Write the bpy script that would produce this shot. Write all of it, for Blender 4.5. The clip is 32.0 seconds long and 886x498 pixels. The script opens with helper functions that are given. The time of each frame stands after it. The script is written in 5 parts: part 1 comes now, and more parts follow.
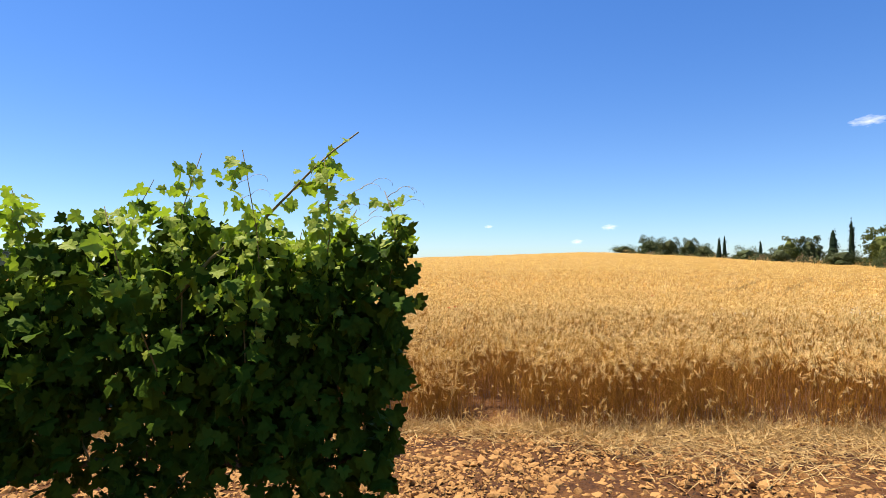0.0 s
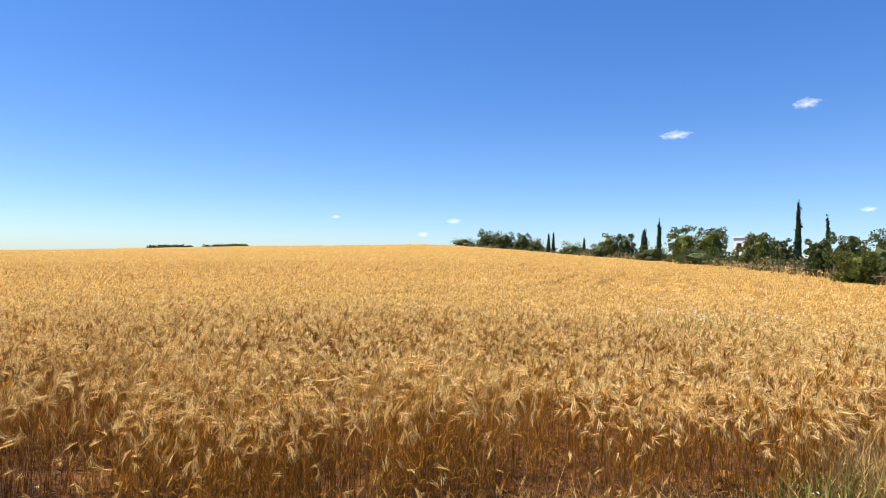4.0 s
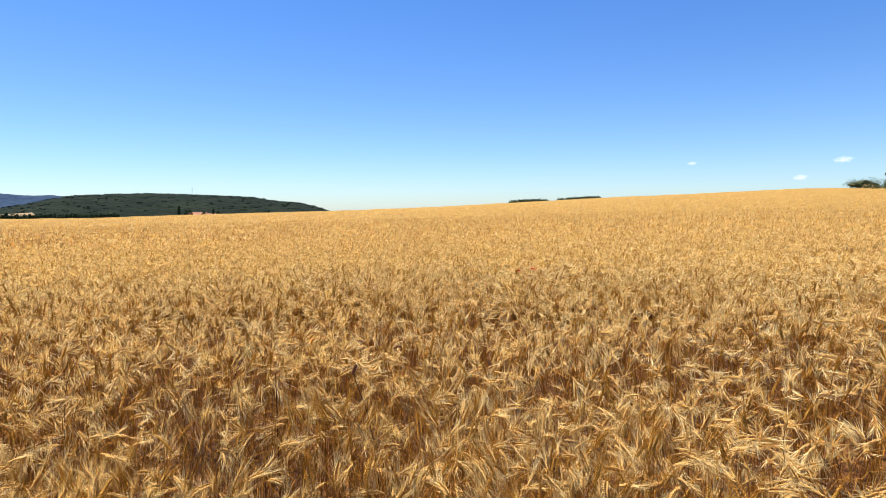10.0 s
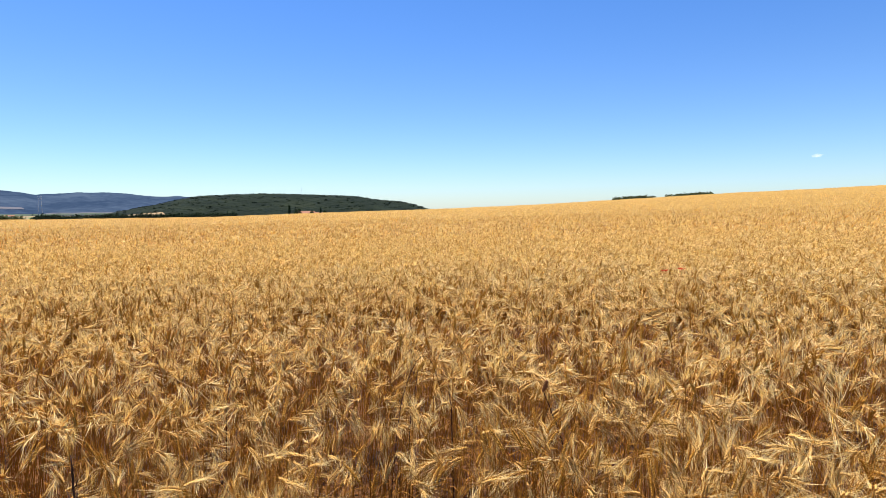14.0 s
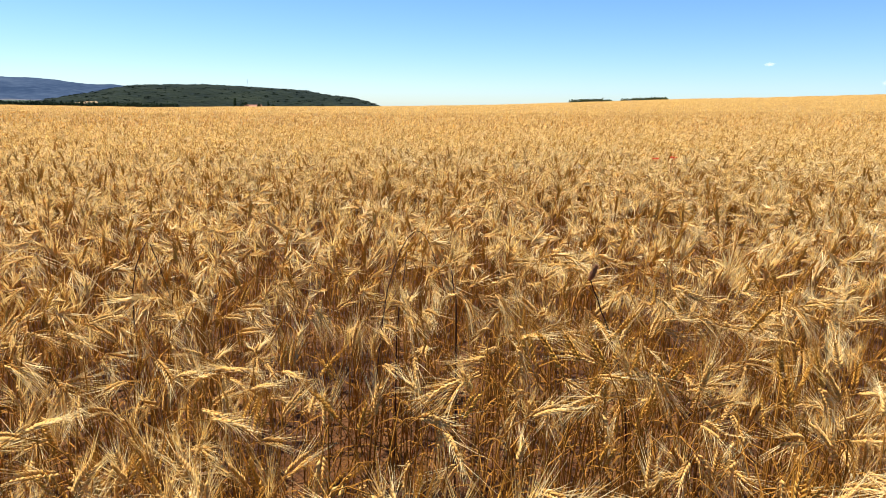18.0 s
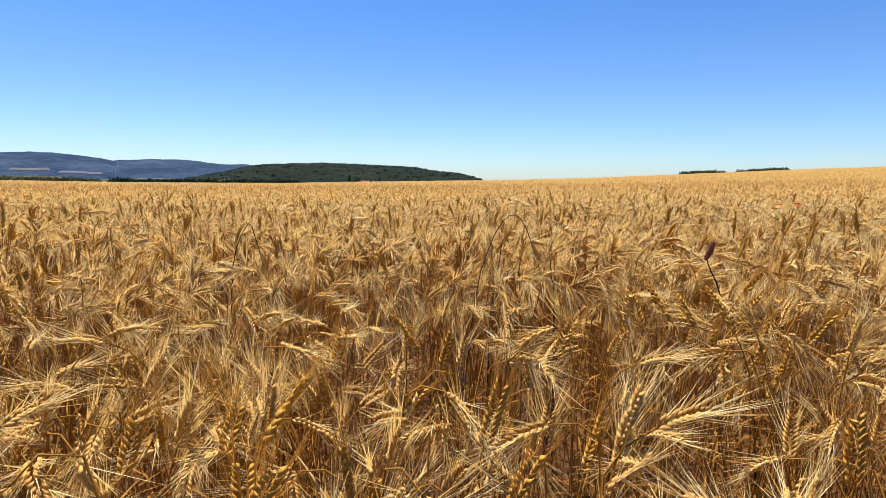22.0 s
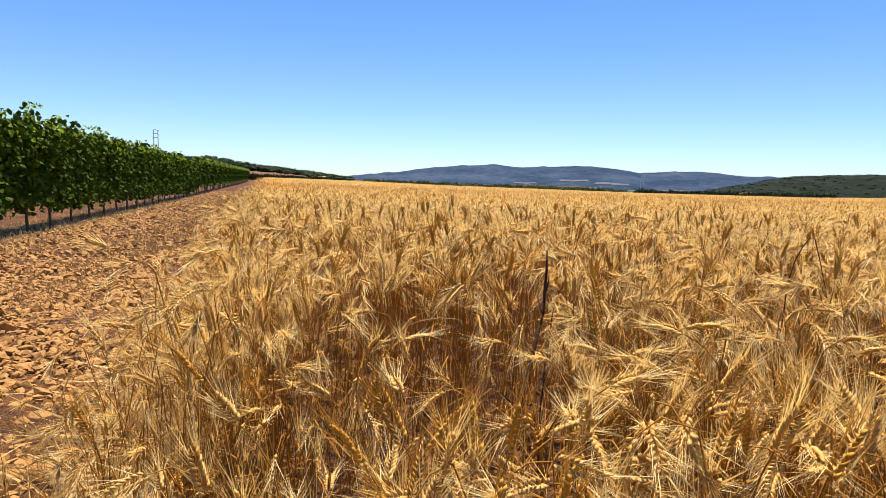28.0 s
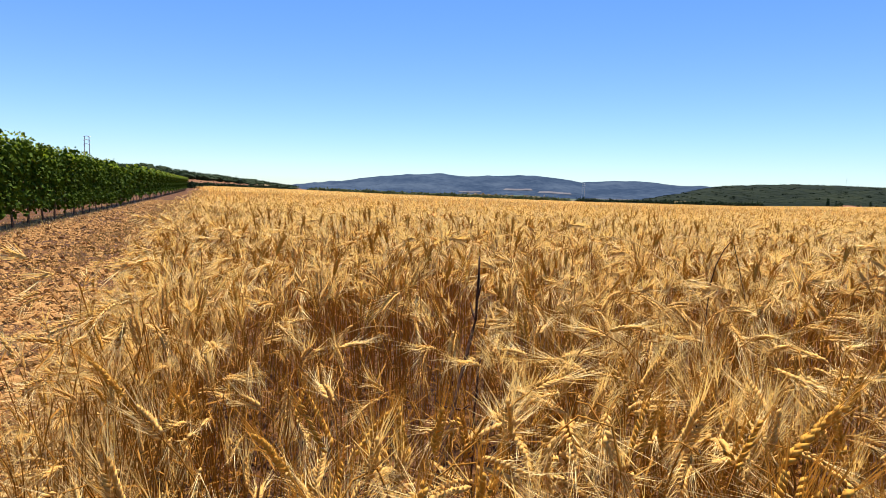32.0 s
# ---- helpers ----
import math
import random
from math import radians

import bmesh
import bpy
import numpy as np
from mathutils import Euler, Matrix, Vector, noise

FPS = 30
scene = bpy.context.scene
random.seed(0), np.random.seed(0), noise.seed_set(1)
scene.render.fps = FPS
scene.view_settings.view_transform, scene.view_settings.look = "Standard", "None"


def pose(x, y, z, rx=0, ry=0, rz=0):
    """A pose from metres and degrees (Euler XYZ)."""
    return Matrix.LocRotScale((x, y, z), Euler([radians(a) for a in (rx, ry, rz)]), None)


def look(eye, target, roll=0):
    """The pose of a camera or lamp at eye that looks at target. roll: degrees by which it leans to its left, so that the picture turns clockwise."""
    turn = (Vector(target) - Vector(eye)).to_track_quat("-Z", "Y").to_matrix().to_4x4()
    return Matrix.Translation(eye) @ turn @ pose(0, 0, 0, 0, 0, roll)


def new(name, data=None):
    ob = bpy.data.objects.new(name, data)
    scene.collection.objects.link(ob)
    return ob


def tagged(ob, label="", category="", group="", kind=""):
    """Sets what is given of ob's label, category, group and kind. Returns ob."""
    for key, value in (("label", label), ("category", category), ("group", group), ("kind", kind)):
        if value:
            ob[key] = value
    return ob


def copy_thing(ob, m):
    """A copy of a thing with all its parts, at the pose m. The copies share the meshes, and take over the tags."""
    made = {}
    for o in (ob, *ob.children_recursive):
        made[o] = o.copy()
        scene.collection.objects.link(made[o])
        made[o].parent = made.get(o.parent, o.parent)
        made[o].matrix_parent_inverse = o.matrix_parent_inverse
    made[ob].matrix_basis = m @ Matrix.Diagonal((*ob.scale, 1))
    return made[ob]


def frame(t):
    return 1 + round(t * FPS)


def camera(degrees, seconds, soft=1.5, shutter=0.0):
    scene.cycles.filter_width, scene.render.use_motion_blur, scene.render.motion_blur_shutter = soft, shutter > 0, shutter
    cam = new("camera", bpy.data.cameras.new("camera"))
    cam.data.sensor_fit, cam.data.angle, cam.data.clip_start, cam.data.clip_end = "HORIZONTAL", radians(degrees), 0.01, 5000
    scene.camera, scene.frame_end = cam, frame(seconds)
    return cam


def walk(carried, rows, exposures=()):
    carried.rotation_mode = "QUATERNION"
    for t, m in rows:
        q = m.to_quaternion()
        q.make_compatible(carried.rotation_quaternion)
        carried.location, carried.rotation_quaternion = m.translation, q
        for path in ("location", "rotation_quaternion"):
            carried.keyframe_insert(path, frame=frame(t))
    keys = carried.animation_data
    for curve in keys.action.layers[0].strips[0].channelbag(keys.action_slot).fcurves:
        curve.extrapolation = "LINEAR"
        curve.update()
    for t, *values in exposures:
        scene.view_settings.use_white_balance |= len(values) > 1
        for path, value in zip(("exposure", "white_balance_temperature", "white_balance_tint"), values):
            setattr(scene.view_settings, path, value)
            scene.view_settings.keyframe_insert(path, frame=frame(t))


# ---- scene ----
# The camera and its way: seconds, place, heading (degrees from +x towards +y), tilt, lean.
PATH = [
    (0.0, -0.000, 0.000, 1.625, 85.34, 1.79, -0.10),
    (0.5, 0.197, 0.327, 1.611, 79.84, 2.34, -0.46),
    (1.0, 0.466, 0.626, 1.597, 74.76, 2.66, -0.67),
    (1.5, 0.724, 0.996, 1.588, 71.02, 2.74, -0.78),
    (2.0, 0.958, 1.379, 1.553, 67.39, 2.93, -0.99),
    (2.5, 1.239, 1.695, 1.555, 66.32, 2.79, -0.69),
    (4.5, 2.264, 2.766, 1.572, 74.01, 0.50, -1.39),
    (5.0, 2.473, 3.049, 1.565, 77.72, 0.05, -1.63),
    (5.5, 2.559, 3.412, 1.524, 82.22, -0.66, -1.50),
    (6.0, 2.569, 3.752, 1.527, 86.65, -1.34, -1.48),
    (6.5, 2.542, 4.065, 1.555, 91.57, -1.80, -1.14),
    (7.0, 2.419, 4.389, 1.517, 95.17, -2.32, -0.75),
    (7.5, 2.358, 4.721, 1.477, 97.42, -2.70, -0.34),
    (8.0, 2.295, 5.047, 1.477, 99.22, -3.38, 0.09),
    (8.5, 2.145, 5.258, 1.483, 100.60, -3.68, 0.22),
    (9.0, 2.052, 5.454, 1.487, 101.45, -3.87, 0.31),
    (9.5, 1.945, 5.579, 1.497, 102.77, -3.75, 0.25),
    (10.0, 1.891, 5.618, 1.500, 103.32, -3.69, 0.38),
    (10.5, 1.888, 5.618, 1.515, 103.46, -3.66, 0.49),
    (11.0, 1.827, 5.648, 1.480, 104.15, -3.60, 0.55),
    (11.5, 1.728, 5.715, 1.451, 105.22, -3.61, 0.72),
    (12.0, 1.658, 5.863, 1.432, 106.69, -3.72, 0.69),
    (12.5, 1.569, 5.909, 1.446, 109.43, -3.60, 0.52),
    (13.0, 1.476, 5.906, 1.451, 111.37, -3.38, 0.65),
    (13.5, 1.439, 5.899, 1.466, 112.81, -3.35, 0.59),
    (15.5, 1.349, 5.859, 1.432, 111.05, -7.67, 0.75),
    (16.0, 1.266, 5.954, 1.411, 110.54, -9.61, 0.32),
    (16.5, 1.232, 6.113, 1.386, 109.70, -11.46, -0.10),
    (17.0, 1.164, 6.276, 1.324, 109.51, -12.50, -0.26),
    (17.5, 1.031, 6.415, 1.236, 109.25, -12.97, -0.71),
    (18.0, 1.038, 6.463, 1.227, 108.09, -13.12, -1.08),
    (18.5, 1.020, 6.507, 1.220, 107.96, -12.47, -1.46),
    (19.0, 0.946, 6.552, 1.113, 107.18, -12.06, -2.02),
    (19.5, 0.979, 6.489, 1.037, 106.99, -10.90, -2.17),
    (20.0, 1.055, 6.448, 1.011, 107.55, -9.48, -2.05),
    (20.5, 1.107, 6.437, 1.005, 108.38, -8.24, -1.49),
    (21.0, 1.091, 6.464, 0.999, 109.95, -7.30, -0.87),
    (21.5, 1.068, 6.506, 0.981, 113.09, -6.75, -0.60),
    (22.0, 1.048, 6.502, 0.980, 118.04, -6.38, -0.44),
    (22.5, 1.045, 6.481, 0.983, 123.71, -6.13, -0.28),
    (23.0, 1.039, 6.463, 0.981, 130.96, -5.76, -0.11),
    (23.5, 1.038, 6.446, 0.979, 138.42, -5.35, -0.10),
    (24.0, 1.055, 6.444, 0.979, 146.84, -5.06, -0.04),
    (24.5, 1.070, 6.443, 0.978, 152.68, -4.84, -0.06),
    (25.0, 1.069, 6.444, 0.981, 156.59, -4.62, 0.03),
    (25.5, 1.039, 6.440, 0.978, 158.64, -4.58, -0.09),
    (27.5, 0.992, 6.418, 0.965, 163.23, -5.80, -1.24),
    (28.0, 1.003, 6.410, 0.966, 164.20, -6.03, -1.44),
    (28.5, 1.010, 6.400, 0.965, 164.83, -6.08, -1.75),
    (29.0, 1.004, 6.402, 0.961, 165.55, -6.13, -1.94),
    (29.5, 1.013, 6.408, 0.970, 165.51, -6.13, -1.95),
    (30.0, 1.003, 6.414, 0.974, 164.84, -6.07, -1.92),
    (30.5, 1.023, 6.419, 0.973, 163.84, -5.95, -1.88),
    (31.0, 1.029, 6.430, 0.968, 162.67, -5.70, -1.74),
    (31.5, 1.031, 6.422, 0.966, 161.12, -5.39, -1.64),
    (32.0, 1.020, 6.430, 0.965, 159.11, -5.07, -1.47),
]


def eye_pose(x, y, z, head, tilt, lean):
    return pose(x, y, z, 90 + tilt, 0, head - 90) @ pose(0, 0, 0, 0, 0, -lean)


cam = camera(72.46, 32.0, soft=0.65)
walk(cam, [(r[0], eye_pose(*r[1:])) for r in PATH],
     exposures=[(0.0, 0.84, 6750, 19), (2.0, 0.77, 6600, 19), (15.5, 0.78, 6600, 19), (17.0, 0.88, 6600, 19), (18.5, 0.83, 6600, 19), (20.0, 0.71, 6530, 19), (21.0, 0.65, 6450, 19), (22.5, 0.68, 6550, 19), (24.5, 0.78, 6800, 19), (28.0, 0.84, 6950, 19), (32.0, 0.84, 6950, 19)])

# ---- light ----
SUN_AZ, SUN_EL = 154.0, 69.0
world = bpy.data.worlds.new("sky")
scene.world = world
world.use_nodes = True
wn = world.node_tree
bg = wn.nodes["Background"]
sky = wn.nodes.new("ShaderNodeTexSky")
sky.sky_type = "NISHITA"
sky.sun_disc = False
sky.sun_elevation = radians(SUN_EL)
sky.sun_rotation = radians(90 - SUN_AZ)
sky.altitude = 600
sky.air_density = 1.2
sky.dust_density = 0.35
sky.ozone_density = 10.0
tone = wn.nodes.new("ShaderNodeHueSaturation")
tone.inputs["Hue"].default_value = 0.505
tone.inputs["Saturation"].default_value = 1.18
wn.links.new(sky.outputs[0], tone.inputs["Color"])
# the air low over the land is clear and bluish, not dusty
way, up, low, veil = wn.nodes.new("ShaderNodeTexCoord"), wn.nodes.new("ShaderNodeSeparateXYZ"), wn.nodes.new("ShaderNodeMapRange"), wn.nodes.new("ShaderNodeMix")
low.inputs["From Min"].default_value, low.inputs["From Max"].default_value = 0.0, 0.22
low.interpolation_type = "SMOOTHSTEP"
veil.data_type, veil.blend_type = "RGBA", "MIX"
tint = wn.nodes.new("ShaderNodeMix")
tint.data_type, tint.blend_type = "RGBA", "MULTIPLY"
tint.inputs["Factor"].default_value = 1.0
wn.links.new(way.outputs["Generated"], up.inputs[0])
wn.links.new(up.outputs["Z"], low.inputs["Value"])
wn.links.new(low.outputs["Result"], veil.inputs["Factor"])
veil.inputs[6].default_value, veil.inputs[7].default_value = (0.89, 1.04, 1.12, 1), (1.04, 1.0, 1.0, 1)
wn.links.new(tone.outputs[0], tint.inputs[6])
wn.links.new(veil.outputs[2], tint.inputs[7])
wn.links.new(tint.outputs[2], bg.inputs[0])
bg.inputs[1].default_value = 0.092
sun = new("sun", bpy.data.lights.new("sun", "SUN"))
sun.data.energy = 5.0
sun.data.angle = radians(0.55)
sun.data.color = (1.0, 0.95, 0.86)
a, e = radians(SUN_AZ), radians(SUN_EL)
sun.matrix_world = look((60 * math.cos(a) * math.cos(e), 60 * math.sin(a) * math.cos(e), 60 * math.sin(e)), (0, 0, 0))

# ---- materials ----


def material(name, colours, scale=8.0, rough=0.7, bump=0.3, bump_scale=60.0, island=0.0, translucent=0.0, tcol=None, coord="Object",
             detail=6.0, objrand=0.0, bump_dist=0.01, stretch=None, spec=0.3, contrast=1.0):
    """Colours along a ramp that noise at two scales (and a random value per island or object) runs through."""
    m = bpy.data.materials.new(name)
    m.use_nodes = True
    nt = m.node_tree
    N, L = nt.nodes.new, nt.links.new
    p = nt.nodes["Principled BSDF"]
    p.inputs["Roughness"].default_value = rough
    p.inputs["Specular IOR Level"].default_value = spec
    tc = N("ShaderNodeTexCoord")
    src = tc.outputs[coord]
    if stretch:
        mp = N("ShaderNodeMapping")
        mp.inputs["Scale"].default_value = stretch
        L(src, mp.inputs[0])
        src = mp.outputs[0]
    n1, n2 = N("ShaderNodeTexNoise"), N("ShaderNodeTexNoise")
    n1.inputs["Scale"].default_value, n1.inputs["Detail"].default_value = scale, detail
    n2.inputs["Scale"].default_value, n2.inputs["Detail"].default_value = scale * 7.3, 4
    L(src, n1.inputs["Vector"]), L(src, n2.inputs["Vector"])
    mix = N("ShaderNodeMath")
    mix.operation = "MULTIPLY_ADD"
    L(n2.outputs[0], mix.inputs[0])
    mix.inputs[1].default_value = 0.6
    sub = N("ShaderNodeMath")
    sub.operation = "SUBTRACT"
    L(n1.outputs[0], sub.inputs[0])
    sub.inputs[1].default_value = 0.3
    L(sub.outputs[0], mix.inputs[2])
    val = mix.outputs[0]
    if contrast != 1.0:
        ct = N("ShaderNodeMath")
        ct.operation = "MULTIPLY_ADD"
        L(val, ct.inputs[0])
        ct.inputs[1].default_value, ct.inputs[2].default_value = contrast, 0.5 - 0.5 * contrast
        val = ct.outputs[0]
    for amount, kind in ((island, "island"), (objrand, "object")):
        if amount:
            g = N("ShaderNodeNewGeometry").outputs["Random Per Island"] if kind == "island" else N("ShaderNodeObjectInfo").outputs["Random"]
            s2 = N("ShaderNodeMath")
            s2.operation = "MULTIPLY_ADD"
            L(g, s2.inputs[0])
            s2.inputs[1].default_value = amount
            s3 = N("ShaderNodeMath")
            s3.operation = "MULTIPLY_ADD"
            L(val, s3.inputs[0])
            s3.inputs[1].default_value = 1 - amount
            L(s3.outputs[0], s2.inputs[2])
            val = s2.outputs[0]
    ramp = N("ShaderNodeValToRGB")
    el = ramp.color_ramp.elements
    k = len(colours)
    while len(el) < k:
        el.new(0.5)
    for i, c in enumerate(colours):
        el[i].position = 0.22 + 0.56 * i / max(1, k - 1)
        el[i].color = (*c, 1)
    L(val, ramp.inputs[0])
    L(ramp.outputs[0], p.inputs["Base Color"])
    if bump:
        nb = N("ShaderNodeTexNoise")
        nb.inputs["Scale"].default_value, nb.inputs["Detail"].default_value = bump_scale, 5
        L(src, nb.inputs["Vector"])
        b = N("ShaderNodeBump")
        b.inputs["Strength"].default_value, b.inputs["Distance"].default_value = bump, bump_dist
        L(nb.outputs[0], b.inputs["Height"])
        L(b.outputs[0], p.inputs["Normal"])
    if translucent:
        t = N("ShaderNodeBsdfTranslucent")
        if tcol:
            t.inputs[0].default_value = (*tcol, 1)
        else:
            L(ramp.outputs[0], t.inputs[0])
        ms = N("ShaderNodeMixShader")
        ms.inputs[0].default_value = translucent
        L(p.outputs[0], ms.inputs[1]), L(t.outputs[0], ms.inputs[2])
        L(ms.outputs[0], nt.nodes["Material Output"].inputs[0])
    return m


EAR = material("wheat_ear", [(0.064, 0.0190, 0.0021), (0.175, 0.063, 0.0065), (0.31, 0.130, 0.0160), (0.64, 0.39, 0.11)], 13, 0.75, 0, island=0.45, translucent=0.12, tcol=(0.58, 0.19, 0.012), spec=0.08, contrast=1.75)
# straw made redder and darker: shade deep in the crop is in its colour
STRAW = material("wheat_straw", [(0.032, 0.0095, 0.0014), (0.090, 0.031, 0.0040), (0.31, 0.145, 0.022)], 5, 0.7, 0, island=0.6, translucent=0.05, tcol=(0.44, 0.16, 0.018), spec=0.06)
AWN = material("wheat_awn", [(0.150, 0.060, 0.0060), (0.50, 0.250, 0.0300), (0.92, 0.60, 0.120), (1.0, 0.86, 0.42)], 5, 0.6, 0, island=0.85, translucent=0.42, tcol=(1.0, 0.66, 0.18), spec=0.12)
# browner copies of ear and awn, coloured as their shaded side looks
EAR_SHADED = material("shaded_brown_ear", [(0.055, 0.0165, 0.0017), (0.150, 0.053, 0.0052), (0.29, 0.120, 0.0140), (0.50, 0.27, 0.045)], 13, 0.75, 0, island=0.45, translucent=0.08, tcol=(0.40, 0.15, 0.012), spec=0.08, contrast=1.5)
AWN_SHADED = material("shaded_brown_awn", [(0.075, 0.025, 0.0024), (0.21, 0.082, 0.0085), (0.48, 0.23, 0.030)], 5, 0.6, 0, island=0.85, translucent=0.2, tcol=(0.62, 0.30, 0.05), spec=0.1)
CANOPY = material("wheat_canopy", [(0.16, 0.078, 0.012), (0.34, 0.19, 0.036), (0.50, 0.31, 0.075), (0.62, 0.43, 0.13)], 2.2, 0.85, 1.0, 9, bump_dist=0.25, spec=0.1)
SOIL = material("stony_red_soil", [(0.045, 0.016, 0.0035), (0.100, 0.039, 0.008), (0.18, 0.078, 0.018)], 2.2, 0.95, 1.0, 26, bump_dist=0.06, contrast=1.4)
STONE = material("ochre_stone", [(0.032, 0.0110, 0.0026), (0.100, 0.038, 0.0074), (0.19, 0.081, 0.017), (0.39, 0.205, 0.058)], 14, 0.85, 0.5, 70, island=0.7, objrand=0.0)
STONE_ONE = material("ochre_cobble", [(0.032, 0.0110, 0.0026), (0.100, 0.038, 0.0074), (0.19, 0.081, 0.017), (0.39, 0.205, 0.058)], 14, 0.85, 0.5, 70, objrand=0.7)
LITTER = material("straw_litter", [(0.09, 0.042, 0.009), (0.24, 0.130, 0.033), (0.55, 0.37, 0.13)], 6, 0.6, 0, island=0.6, translucent=0.1)
# leaves of the mass, near black: the shade inside it is in the colour
VINE_SHADED = material("vine_leaf", [(0.0008, 0.0022, 0.0004), (0.0016, 0.0045, 0.0005), (0.0036, 0.009, 0.0008), (0.050, 0.089, 0.0075)], 7, 0.5, 0.4, 90, island=0.6, translucent=0.015, tcol=(0.24, 0.40, 0.025), spec=0.02)
# young paler top leaves, with the glow of backlight put into the colour
YOUNG_LIT = material("lit_young_vine_leaf", [(0.010, 0.032, 0.003), (0.034, 0.090, 0.006), (0.11, 0.205, 0.014), (0.30, 0.37, 0.04)], 7, 0.5, 0.4, 90, island=0.6, translucent=0.36, tcol=(0.34, 0.50, 0.025), spec=0.12)
BARK = material("vine_bark", [(0.05, 0.03, 0.018), (0.13, 0.085, 0.05), (0.22, 0.16, 0.10)], 30, 0.9, 1.0, 60, stretch=(1, 1, 0.2), bump_dist=0.02)
CANE = material("vine_cane", [(0.10, 0.06, 0.02), (0.22, 0.16, 0.05), (0.26, 0.24, 0.08)], 12, 0.6, 0.3, 80)
HEDGE = material("hedge_leaf", [(0.015, 0.024, 0.008), (0.034, 0.047, 0.013), (0.078, 0.095, 0.030)], 0.8, 0.6, 0, island=0.6, translucent=0.2, spec=0.1)
OLIVE = material("olive_leaf", [(0.018, 0.030, 0.010), (0.040, 0.060, 0.017), (0.09, 0.115, 0.038)], 0.8, 0.6, 0, island=0.6, translucent=0.2, spec=0.1)
PINE = material("pine_leaf", [(0.020, 0.032, 0.006), (0.052, 0.070, 0.011), (0.12, 0.138, 0.025)], 0.8, 0.6, 0, island=0.6, translucent=0.22, spec=0.1)
CYPRESS = material("cypress_leaf", [(0.008, 0.015, 0.008), (0.016, 0.03, 0.014), (0.03, 0.05, 0.022)], 1.2, 0.7, 0, island=0.6, translucent=0.1, spec=0.03)
TURF = material("track_turf", [(0.075, 0.042, 0.010), (0.17, 0.098, 0.022), (0.30, 0.185, 0.046)], 3, 0.7, 0, island=0.6, translucent=0.2)
GREEN = material("weed_green", [(0.045, 0.070, 0.010), (0.11, 0.15, 0.022), (0.26, 0.26, 0.055)], 4, 0.6, 0, island=0.6, translucent=0.25)
BRUSH = material("dry_brush", [(0.05, 0.034, 0.016), (0.13, 0.09, 0.04), (0.26, 0.19, 0.08)], 0.8, 0.7, 0, island=0.6, translucent=0.2)
DRYGRASS = material("dry_grass", [(0.13, 0.075, 0.018), (0.29, 0.175, 0.046), (0.54, 0.37, 0.13)], 4, 0.6, 0, island=0.6, translucent=0.2)
RUST = material("rusty_seed", [(0.06, 0.02, 0.008), (0.13, 0.045, 0.015), (0.22, 0.09, 0.03)], 9, 0.7, 0, island=0.6)
PETAL = material("white_petal", [(0.70, 0.67, 0.48), (0.82, 0.80, 0.66)], 9, 0.6, 0, island=0.5, translucent=0.3)
POPPY = material("poppy_petal", [(0.55, 0.03, 0.01), (0.75, 0.06, 0.02)], 9, 0.6, 0, island=0.5, translucent=0.4)
STALK = material("dark_dry_stalk", [(0.018, 0.009, 0.005), (0.05, 0.024, 0.013), (0.11, 0.055, 0.03)], 25, 0.8, 0.5, 60, spec=0.1)
# scrub green, greyed by a little distance haze put into the colour
HILL = material("scrub_hill", [(0.007, 0.013, 0.008), (0.012, 0.020, 0.011), (0.021, 0.030, 0.015)], 0.03, 0.95, 1.0, 0.12, bump_dist=5.0, contrast=1.3, spec=0.05)
# forest colour turned blue: the distance haze is mixed into it
MOUNTAIN = material("haze_blue_mountain", [(0.025, 0.046, 0.078), (0.038, 0.063, 0.098), (0.054, 0.083, 0.118)], 0.004, 1.0, 0.6, 0.02, bump_dist=25.0, contrast=1.6, spec=0.0)
PLAIN = material("far_plain", [(0.06, 0.085, 0.03), (0.20, 0.17, 0.08), (0.36, 0.28, 0.14)], 0.012, 0.95, 0.5, 0.3, bump_dist=1.0)
FIELD_PALE = material("stubble_field", [(0.24, 0.17, 0.075), (0.36, 0.27, 0.125)], 0.03, 0.95, 0.3, 0.5, bump_dist=0.5)
# both far field colours have the bluish grey of haze put in
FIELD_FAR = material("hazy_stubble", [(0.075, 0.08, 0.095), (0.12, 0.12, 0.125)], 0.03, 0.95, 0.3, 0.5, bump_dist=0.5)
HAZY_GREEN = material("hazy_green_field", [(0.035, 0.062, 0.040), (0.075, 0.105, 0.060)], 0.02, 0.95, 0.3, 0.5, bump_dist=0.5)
FIELD_RED = material("ploughed_field", [(0.11, 0.046, 0.015), (0.19, 0.09, 0.03)], 0.05, 0.95, 0.5, 0.6, bump_dist=0.5)
FIELD_GREEN = material("green_field", [(0.06, 0.11, 0.03), (0.13, 0.19, 0.05)], 0.05, 0.95, 0.5, 0.6, bump_dist=0.5)
WHITEWALL = material("white_plaster", [(0.74, 0.75, 0.66), (0.84, 0.85, 0.76)], 1.5, 0.85, 0.2, 20)
ROOF = material("clay_roof", [(0.28, 0.12, 0.06), (0.42, 0.20, 0.11)], 3, 0.85, 0.6, 12)
STEEL = material("galvanised_steel", [(0.42, 0.44, 0.46), (0.58, 0.60, 0.62)], 4, 0.5, 0.1, 30)
CONCRETE = material("weathered_concrete", [(0.30, 0.29, 0.27), (0.46, 0.45, 0.42)], 3, 0.9, 0.4, 30)
WOODPOST = material("grey_wood_post", [(0.10, 0.08, 0.06), (0.22, 0.18, 0.14)], 10, 0.9, 0.6, 40, stretch=(1, 1, 0.15))
DARKGLASS = material("dark_window_glass", [(0.02, 0.025, 0.03), (0.04, 0.045, 0.05)], 3, 0.15, 0, 10)

